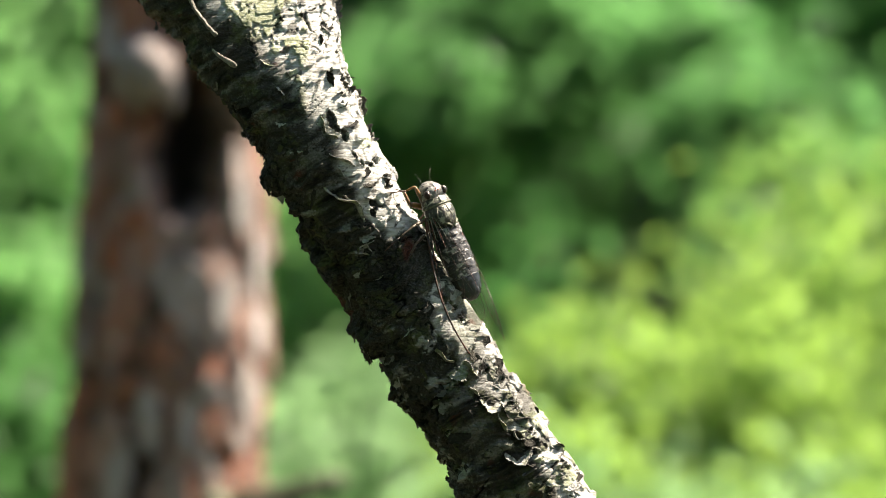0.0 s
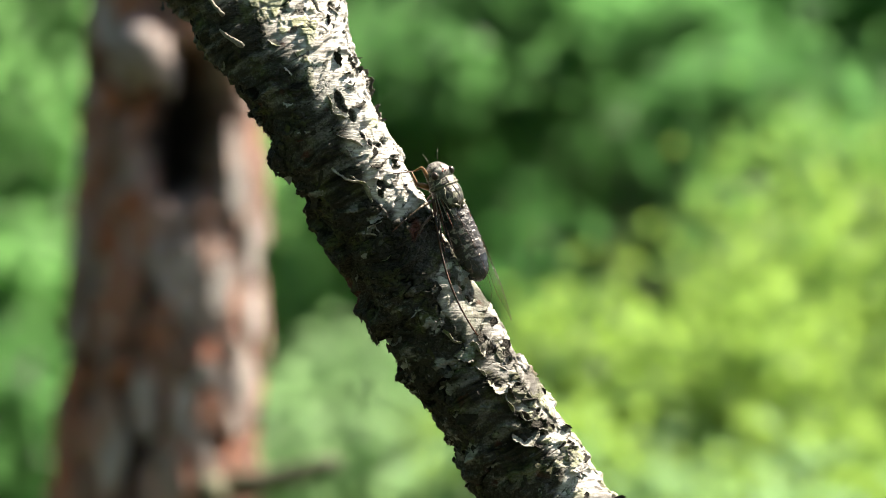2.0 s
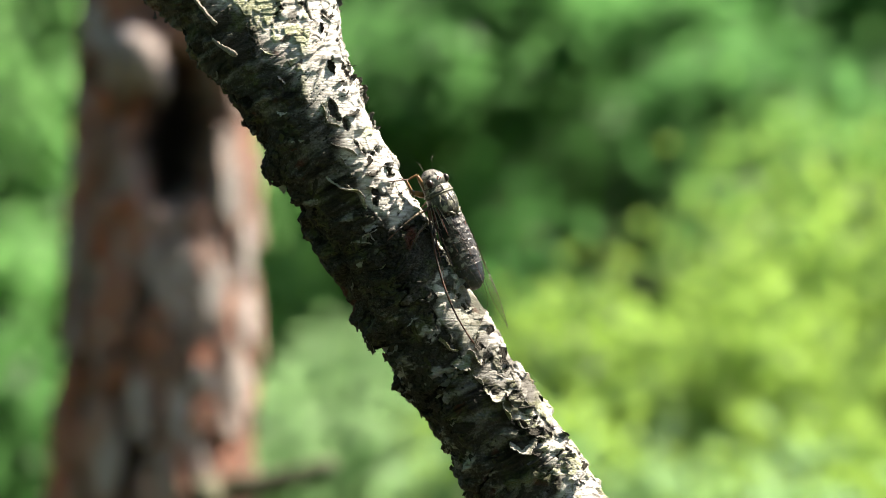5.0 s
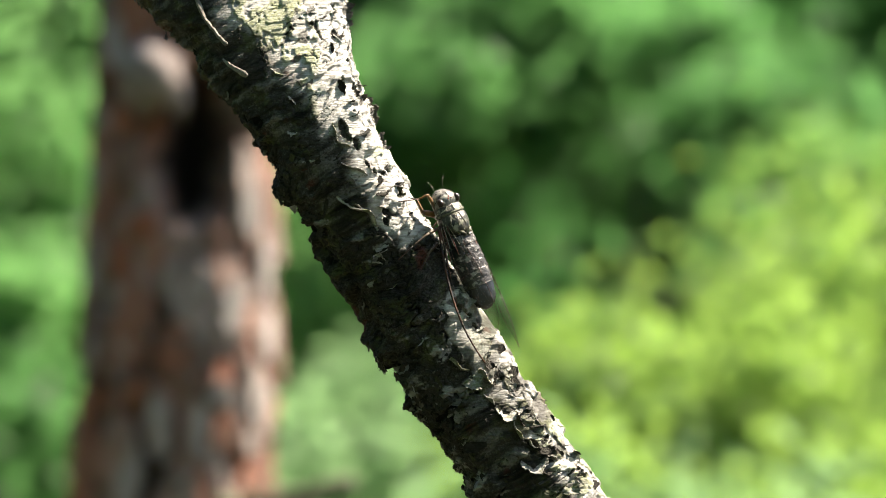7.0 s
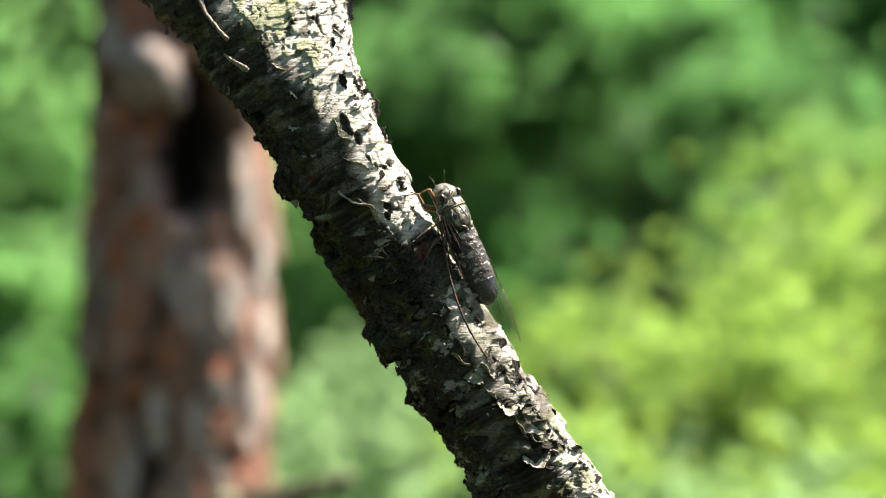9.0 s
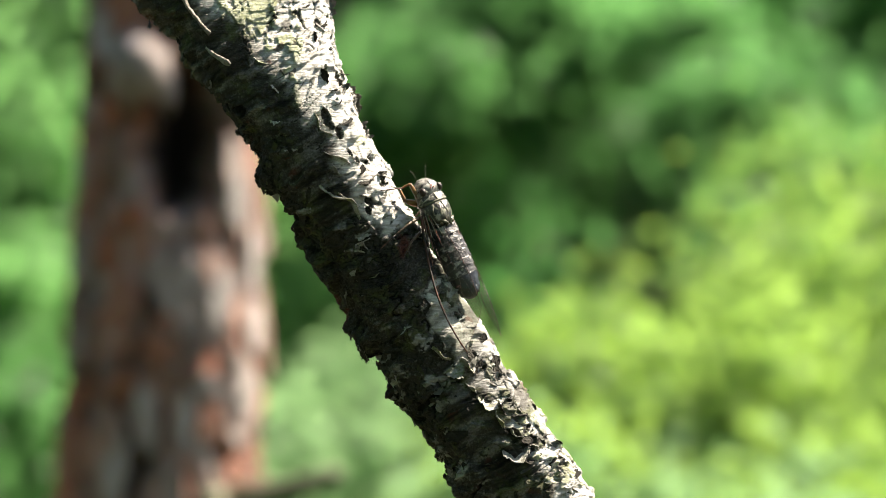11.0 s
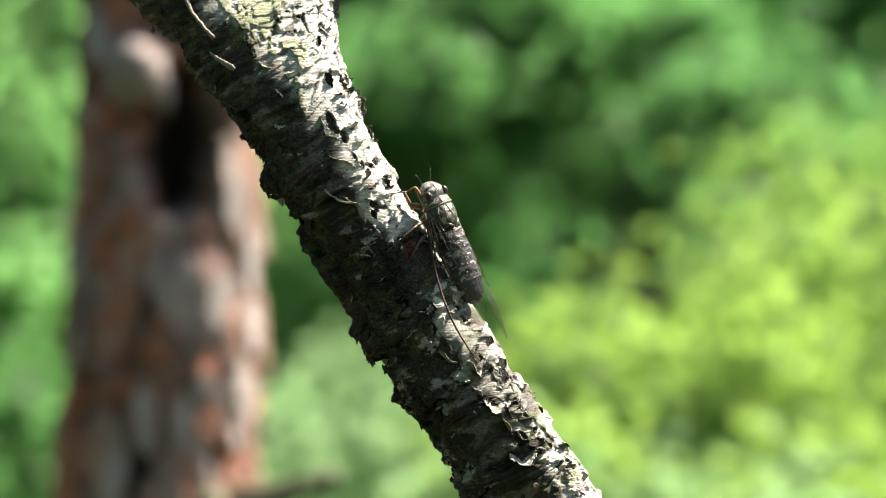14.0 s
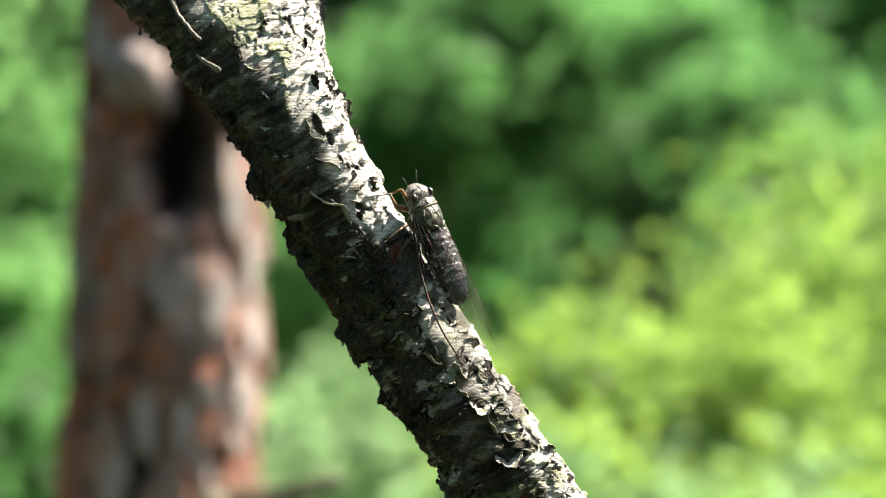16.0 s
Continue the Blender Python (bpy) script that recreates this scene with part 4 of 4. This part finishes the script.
def stripe(name, rings, way, half, mat, lift=0.10, wider=1.15):
    """A slightly raised mark on a lofted body, along way: pairs of height and degrees round it (90 is the middle of the back)."""
    rs = sorted(rings)
    zs = [r[0] for r in rs]
    def skin(z, deg, up):
        x, y, w, back, front = (float(np.interp(z, zs, [r[k] for r in rs])) for k in (1, 2, 3, 4, 5))
        c, d = math.cos(radians(deg)), -math.sin(radians(deg))
        return Vector((x + (wider * w + up) * c, y + ((back if d < 0 else front) + up) * d, z))
    n = 14
    mids = [skin(float(np.interp(k / n, np.linspace(0, 1, len(way)), [q[0] for q in way])), float(np.interp(k / n, np.linspace(0, 1, len(way)), [q[1] for q in way])), 0.0) for k in range(n + 1)]
    verts = []
    for k, p in enumerate(mids):
        along = (mids[min(k + 1, n)] - mids[max(k - 1, 0)]).normalized()
        out = Vector((p.x, p.y - 0.4, 0)).normalized()
        side = along.cross(out).normalized()
        f = half * (0.45 + 0.55 * math.sin(math.pi * (0.08 + 0.84 * k / n))) * (1 + 0.18 * math.sin(2.3 * k + half * 9))
        for v, up in ((-1, -0.25), (-0.7, lift * 0.8), (0, lift * 1.2), (0.7, lift * 0.8), (1, -0.25)):
            verts.append((p + side * (f * v) + out * up) * MM)
    me = bpy.data.meshes.new(name)
    me.from_pydata(verts, [], [tuple(int(x) for x in f) for f in grid_quads(n + 1, 5, False)])
    me.polygons.foreach_set("use_smooth", np.full(len(me.polygons), True))
    me.materials.append(mat)
    me.update()
    return me


def mm_limb(name, pts, radii, mat, sides=8):
    return limb(name, [Vector(p) * MM for p in pts], [r * MM for r in radii], mat, sides, 0.0)


def wing_point(sign, u, v, long, wide):
    """A point of the folded forewing, u from base to tip, v from the lower to the upper margin."""
    full = (0.30 + 0.70 * math.sin(math.pi * min(1.0, 0.10 + 0.62 * u) ** 0.9)) * float(1 - ramp(np.array(u), 0.74, 1.03) * 0.92)
    spread = 9.4 if sign < 0 else 4.6
    low = Vector((sign * ((5.4 if sign < 0 else 4.2) + spread * math.sin(min(u * 2.1, 2.5)) - 1.6 * u), 1.2 - (2.2 if sign < 0 else -0.7) * u, 8.0 - long * u))
    ridge = Vector((sign * 0.8, -4.6 + (1.4 if sign < 0 else 3.6) * u, 8.0 - long * u))
    bow = Vector((sign * 0.7, -0.7, 0)) * (1.0 * math.sin(math.pi * v) * full)
    return low.lerp(ridge, v * full * wide / 10.0) + bow


def wing(sign, parent, nm, long, wide):
    nu, nv = 26, 9
    vs = [wing_point(sign, i / (nu - 1), j / (nv - 1), long, wide) * MM for i in range(nu) for j in range(nv)]
    me = bpy.data.meshes.new(nm)
    me.from_pydata(vs, [], [tuple(int(q) for q in f) for f in grid_quads(nu, nv, False)])
    me.polygons.foreach_set("use_smooth", np.full(len(me.polygons), True))
    me.materials.append(MEMBRANE)
    ob = child(nm, me, parent, pose(0, 0, 0, 0, 0, 46 - BODY_TURN), "clear glassy wing with brown veins")
    def vein(pts, r, mat):
        child("vein", mm_limb("vein", [wing_point(sign, u, v, long, wide) for u, v in pts], [r * 0.7 * (1 - 0.5 * u) for u, v in pts], mat, 5), ob)
    def line(u0, v0, u1, v1, r, bow=0.0, n=12, mat=VEIN):
        vein([(u0 + (u1 - u0) * k / n, v0 + (v1 - v0) * k / n + bow * math.sin(math.pi * k / n)) for k in range(n + 1)], r, mat)
    line(0, 0, 1, 0.0, 0.62 if sign < 0 else 0.18, 0, 24, VEIN if sign < 0 else OLIVE)
    line(0, 1, 1, 1.0, 0.13, 0, 24)
    line(0.0, 0.2, 0.55, 0.06, 0.15)
    if sign < 0:
        line(0.0, 0.10, 0.30, 0.10, 0.34, 0.02, 8)
        line(0.02, 0.30, 0.26, 0.24, 0.20, 0.02, 8, RUST)
        line(0.02, 0.55, 0.24, 0.60, 0.16, 0.02, 8, RUST)
    if sign > 0:
        line(0.14, 0.86, 0.36, 0.97, 0.24, 0.02, 10, RUST)
    line(0.02, 0.35, 0.50, 0.38, 0.09)
    line(0.02, 0.5, 0.45, 0.72, 0.075)
    line(0.02, 0.7, 0.40, 0.95, 0.065)
    for v0, v1 in ((0.15, 0.12), (0.3, 0.34), (0.45, 0.55), (0.62, 0.8)):
        line(0.015, v0, 0.17, v1, 0.15, 0.03, 6, PALE)
    for u0, v0, u1, v1 in ((0.50, 0.38, 0.62, 0.20), (0.62, 0.20, 0.80, 0.02), (0.62, 0.20, 0.90, 0.10), (0.50, 0.38, 0.66, 0.42), (0.66, 0.42, 0.97, 0.3),
                           (0.66, 0.42, 0.94, 0.58), (0.45, 0.72, 0.60, 0.62), (0.60, 0.62, 0.88, 0.78), (0.60, 0.62, 0.66, 0.42), (0.45, 0.72, 0.74, 0.96),
                           (0.70, 0.12, 0.74, 0.38), (0.40, 0.38, 0.38, 0.68), (0.80, 0.50, 0.78, 0.70), (0.84, 0.06, 0.86, 0.30), (0.90, 0.34, 0.90, 0.56), (0.56, 0.50, 0.55, 0.64), (0.68, 0.68, 0.70, 0.92), (0.58, 0.10, 0.60, 0.22), (0.72, 0.38, 0.75, 0.52)):
        line(u0, v0, u1, v1, 0.065 if sign > 0 else 0.045, 0.02, 5, OLIVE if sign > 0 else VEIN)
    if sign > 0:      # the clear tip, netted with fine pale veins
        for k in range(9):
            v = 0.04 + 0.115 * k
            line(0.60 + 0.02 * (k % 3), v, 0.985, 0.04 + 0.112 * k, 0.055, 0.015, 8, OLIVE)
        for k in range(7):
            line(0.64 + 0.05 * k, 0.03, 0.62 + 0.05 * k, 0.95, 0.045, 0.0, 8, OLIVE)
    return ob


def leg(parent, mat, pts, radii):
    """A leg from hip to claw; pts in millimetres: hip, knee, ankle, claw."""
    hip, knee, ankle, claw = (Vector(p) for p in pts)
    def taper(a, b, r0, r1, swell=0.0):
        return [a.lerp(b, k / 5) for k in range(6)], [r0 + (r1 - r0) * k / 5 + swell * math.sin(math.pi * k / 5) for k in range(6)]
    root = child("leg", mm_limb("leg", *taper(hip, knee, radii[0], radii[1], radii[2]), mat), parent, None, "amber jointed leg" if mat == LEG else "dark brown jointed leg")
    child("tibia", mm_limb("tibia", *taper(knee, ankle, radii[1], 0.22), mat), root)
    child("tarsus", mm_limb("tarsus", *taper(ankle, claw, 0.2, 0.12), VEIN), root)


def cicada():
    root = new("cicada")
    root.matrix_world = CICADA
    tagged(root, "mottled dark cicada with clear veined wings on birch bark", "insect")
    head = child("head", loft("head", [(12.2, 0, 0.9, 3.5, 2.7, 2.2), (13.0, 0, 0.8, 3.8, 3.0, 2.5), (14.0, 0, 0.6, 3.75, 3.1, 2.8), (15.0, 0, 0.6, 3.4, 3.0, 2.8), (16.0, 0, 0.7, 2.85, 2.6, 2.6),
                                       (16.8, 0, 0.9, 2.2, 2.1, 2.3), (17.4, 0, 1.1, 1.5, 1.4, 1.7), (17.8, 0, 1.3, 0.8, 0.7, 0.9)], HEAD, 36, 0.32, 3), root, None, "mottled grey-brown head")
    HEAD_RINGS = [(12.2, 0, 0.9, 3.5, 2.7, 2.2), (14.0, 0, 0.6, 3.75, 3.1, 2.8), (16.0, 0, 0.7, 2.85, 2.6, 2.6), (17.4, 0, 1.1, 1.5, 1.4, 1.7)]
    for way, half, mat in (([(17.0, 90), (13.0, 90)], 0.16, BLACK), ([(16.4, 118), (15.0, 140), (13.2, 132)], 0.26, BLACK), ([(16.4, 62), (15.0, 40), (13.2, 48)], 0.26, BLACK),
                           ([(13.3, 112), (13.9, 128), (13.4, 150)], 0.40, PALE), ([(13.3, 68), (13.9, 52), (13.4, 30)], 0.40, PALE)):
        child("head_mark", stripe("head_mark", HEAD_RINGS, way, half, mat), head)
    for sgn in (-1, 1):
        child("eye", ball("eye", (sgn * 3.05, -1.40, 13.9), (1.0, 1.15, 1.25), EYE), root, None, "glossy brown compound eye")
        child("antenna", mm_limb("antenna", [(sgn * 1.6, 1.2, 16.6), (sgn * 1.7, 0.9, 17.6), (sgn * 1.9, 0.6, 18.8), (sgn * 2.4, 0.4, 20.2), (sgn * 3.0, 0.3, 21.0)], [0.12, 0.07, 0.05, 0.05, 0.04], PALE, 5), root, None, "thin bristle antenna")
    for x, z in ((-0.55, 14.4), (0.55, 14.4), (0, 15.0)):
        child("ocellus", ball("ocellus", (x, -2.45, z), (0.24, 0.24, 0.24), OCELLUS, 8), root, None, "tiny red ocellus")
    front = [(10.2, 0, 0.7, 4.0, 3.2, 2.7), (10.6, 0, 0.7, 4.25, 3.55, 3.0), (11.2, 0, 0.7, 3.95, 3.35, 2.9), (12.1, 0, 0.8, 3.8, 3.15, 2.7), (13.0, 0, 0.9, 3.6, 2.8, 2.3)]
    shield = child("pronotum", loft("pronotum", front, THORAX, 36, 0.3, 5), root, None, "marbled olive and black front shield")
    for way, half, mat in (([(12.9, 90), (10.9, 90)], 0.42, OLIVE), ([(12.6, 112), (11.6, 124), (11.2, 150)], 0.30, PALE), ([(12.6, 68), (11.6, 56), (11.2, 30)], 0.30, PALE),
                           ([(12.4, 150), (11.4, 160), (10.9, 176)], 0.38, PALE), ([(12.4, 30), (11.4, 20), (10.9, 4)], 0.38, PALE)):
        child("shield_mark", stripe("shield_mark", front, way, half, mat), shield)
    child("collar", loft("collar", [(9.95, 0, 0.7, 4.0, 3.35, 2.6), (10.15, 0, 0.7, 4.3, 3.66, 2.9), (10.5, 0, 0.7, 4.35, 3.70, 2.9), (10.7, 0, 0.7, 4.05, 3.4, 2.6)], OLIVE, 36, 0.3, 7), root, None, "olive rim of the front shield")
    rear = [(2.5, -0.5, 0.4, 1.7, 2.2, 2.5), (3.1, -0.5, 0.3, 2.7, 3.0, 3.0), (4.3, -0.5, 0.2, 3.5, 3.8, 3.4), (6.0, -0.4, 0.2, 3.95, 4.2, 3.6), (7.8, -0.3, 0.3, 4.1, 4.2, 3.6), (9.3, 0, 0.5, 4.0, 3.8, 3.2), (10.4, 0, 0.6, 3.6, 3.1, 2.6)]
    back = child("mesonotum", loft("mesonotum", rear, THORAX, 36, 0.25, 9), root, None, "glossy black and olive back shield")
    for way, half, mat in (([(9.8, 84), (7.6, 80), (6.0, 72)], 0.24, OLIVE), ([(9.8, 96), (7.6, 100), (6.0, 108)], 0.24, OLIVE), ([(9.8, 60), (7.5, 48), (4.6, 52)], 0.30, OLIVE), ([(9.8, 120), (7.5, 132), (4.6, 128)], 0.30, OLIVE),
                           ([(9.0, 20), (6.5, 16), (4.2, 30)], 0.36, PALE), ([(9.0, 160), (6.5, 164), (4.2, 150)], 0.36, PALE), ([(5.0, 90), (3.2, 90)], 0.30, OLIVE)):
        child("back_mark", stripe("back_mark", rear, way, half, mat), back)
    for sgn in (-1, 1):
        child("cross_ridge", mm_limb("cross_ridge", [(sgn * 2.4, -3.0, 4.5), (sgn * 1.3, -3.7, 3.9), (sgn * 0.35, -3.4, 3.2), (sgn * 1.1, -2.9, 2.4)], [0.30, 0.42, 0.4, 0.25], OLIVE, 7), root, None, "pale raised cross on the back")
    child("underside", loft("underside", [(-1.0, 0, 2.6, 3.0, 1.3, 1.4), (2.0, 0, 2.6, 3.8, 1.5, 2.2), (6.0, 0, 2.6, 3.6, 1.5, 2.4), (10.0, 0, 2.6, 3.0, 1.5, 2.0), (13.0, 0, 2.4, 2.0, 1.2, 1.4)], DUSTY, 24, 0.2, 11), root, None, "pale dusty underside")
    belly = child("abdomen", loft("abdomen", [(3.2, 0, 0.4, 3.0, 2.7, 2.6), (-2.0, 0, 0.3, 3.3, 2.9, 2.7), (-8.0, 0, 0.2, 3.3, 2.9, 2.7), (-14.0, 0, 0.2, 2.6, 2.3, 2.2), (-17.0, 0, 0.3, 1.5, 1.4, 1.4), (-17.8, 0, 0.5, 0.8, 0.7, 0.7)][::-1], ABDOMEN, 30, 0.1, 13),
                  root, pose(0, 0, 0), "dark ringed abdomen")
    def girth(z):
        return np.interp(z, (-19.0, -18.4, -17.4, -15.4, -12, -8, -3, 3), (1.2, 2.1, 2.85, 3.45, 3.95, 4.2, 4.25, 4.0))
    edges = (3.0, 0.3, -2.3, -4.8, -7.3, -9.7, -12.0, -14.2, -16.2, -18.0)
    for z0, z1 in zip(edges[:-1], edges[1:]):
        rings, lip = [], []
        for f in (1.0, 0.97, 0.9, 0.72, 0.45, 0.2, 0.0):
            z = z0 + (z1 - 0.25 - z0) * f
            w = float(girth(z)) + 0.20 * f ** 2 - (0.20 if f == 1.0 else 0.0)
            rings.append((z, -0.6, 0.2, w, w * 0.84, w * 0.74))
        for f, up in ((0.985, -0.12), (0.96, 0.02), (0.92, 0.02), (0.90, -0.12)):
            z = z0 + (z1 - 0.25 - z0) * f
            w = float(girth(z)) + 0.20 * f ** 2 + up
            lip.append((z, -0.6, 0.2, w, w * 0.84, w * 0.74))
        last = z1 < -14.0
        child("tergite", loft("tergite", rings, BLACK if last else ABDOMEN, 40, 0.42, z0), belly)
        if not last:
            child("rim", loft("rim", lip, SILVER, 40, 0.42, z0), belly, None, "silvery hind rim")
    child("tail_tip", ball("tail_tip", (-0.6, 0.25, -17.6), (2.4, 2.0, 1.8), BLACK, 10), belly, None, "blunt black tail")
    wing(-1, root, "forewing", 41.0, 9.5)
    wing(1, root, "forewing", 41.0, 9.5)
    # legs reach down to the bark; the bark lies towards +y
    to_body = CICADA.inverted()
    for k, (pts, radii) in enumerate(LEGS):
        leg(root, LEG if k < 2 else DARK_LEG, [to_body @ (Vector(p) * 0.001 + Vector((0, 0, EYE_HEIGHT))) / MM for p in pts], radii)
    return root, belly


BODY_TURN = 36
# hip, knee, ankle and claw in millimetres about the eye's height, then thicknesses
LEGS = (
    ([(-4.6, 1031.0, 14.6), (-7.6, 1029.5, 19.9), (-10.2, 1029.5, 18.6), (-17.0, 1027.6, 17.8)], (0.55, 0.38, 0.15)),
    ([(-4.2, 1034.5, 13.5), (-9.2, 1032.0, 14.6), (-10.9, 1031.5, 18.4), (-13.6, 1032.0, 19.2)], (0.75, 0.62, 0.30)),
    ([(-4.8, 1029.5, 9.5), (-7.2, 1025.5, 8.2), (-12.0, 1022.8, 4.3), (-16.6, 1021.6, 0.0)], (0.50, 0.36, 0.10)),
    ([(-2.0, 1037.0, 11.0), (-4.5, 1042.0, 12.0), (-7.0, 1044.0, 9.0), (-8.0, 1044.0, 7.0)], (0.5, 0.4, 0.1)),
    ([(-4.6, 1029.5, 5.0), (-7.0, 1025.5, 2.5), (-8.6, 1024.3, -0.6), (-9.6, 1023.6, -2.6)], (0.45, 0.34, 0.1)),
    ([(-2.0, 1037.0, 6.0), (-3.5, 1042.0, 4.0), (-4.5, 1044.0, 0.0), (-4.0, 1044.0, -2.0)], (0.5, 0.38, 0.1)),
)
CICADA = Matrix.Translation((0.0036, 1.0325, EYE_HEIGHT + 0.0042)) @ pose(0, 0, 0, 0, -22.8, 0) @ pose(0, 0, 0, 0, 0, BODY_TURN)
insect, belly = cicada()


# the singing cicada stretches and swings its abdomen: seconds, reach in millimetres, swing in degrees
BREATH = (
    (0, 0.4, 0), (0.5, -0.2, 2.2), (1, 0.4, 1.0), (1.5, -0.2, 2.2), (2, 0.4, 0), (2.5, 0, -1.2), (3, 0.3, 0), (3.5, -0.2, -1.2), (4, 0.2, 0.5), (4.5, -0.3, -0.8),
    (5, 0.2, 0.8), (5.5, -0.2, 0), (6, 0.1, 0.5), (6.5, -1.2, -0.5), (7, 0.2, 0), (7.5, 0, -1.0), (8, -1.5, 1.0), (8.5, 0.2, -1.0), (9, -0.3, 0.5), (9.5, 0.2, -0.6),
    (10, -0.2, 0.6), (10.5, 0.2, -0.8), (11, -0.3, -2.6), (11.5, -0.1, -2.0), (12, 0, -1.0), (12.5, -0.2, -1.0), (13, 0.4, -3.2), (13.5, -0.2, 1.6), (14, -0.5, 2.4),
    (14.5, -0.3, 3.0), (15, -0.2, 0), (15.5, -0.3, 0.6), (16, -0.2, 2.8),
)


def motions():
    walk(belly, [(t, pose(0, 0, reach * 0.001, swing, 0, 0)) for t, reach, swing in BREATH])


motions()
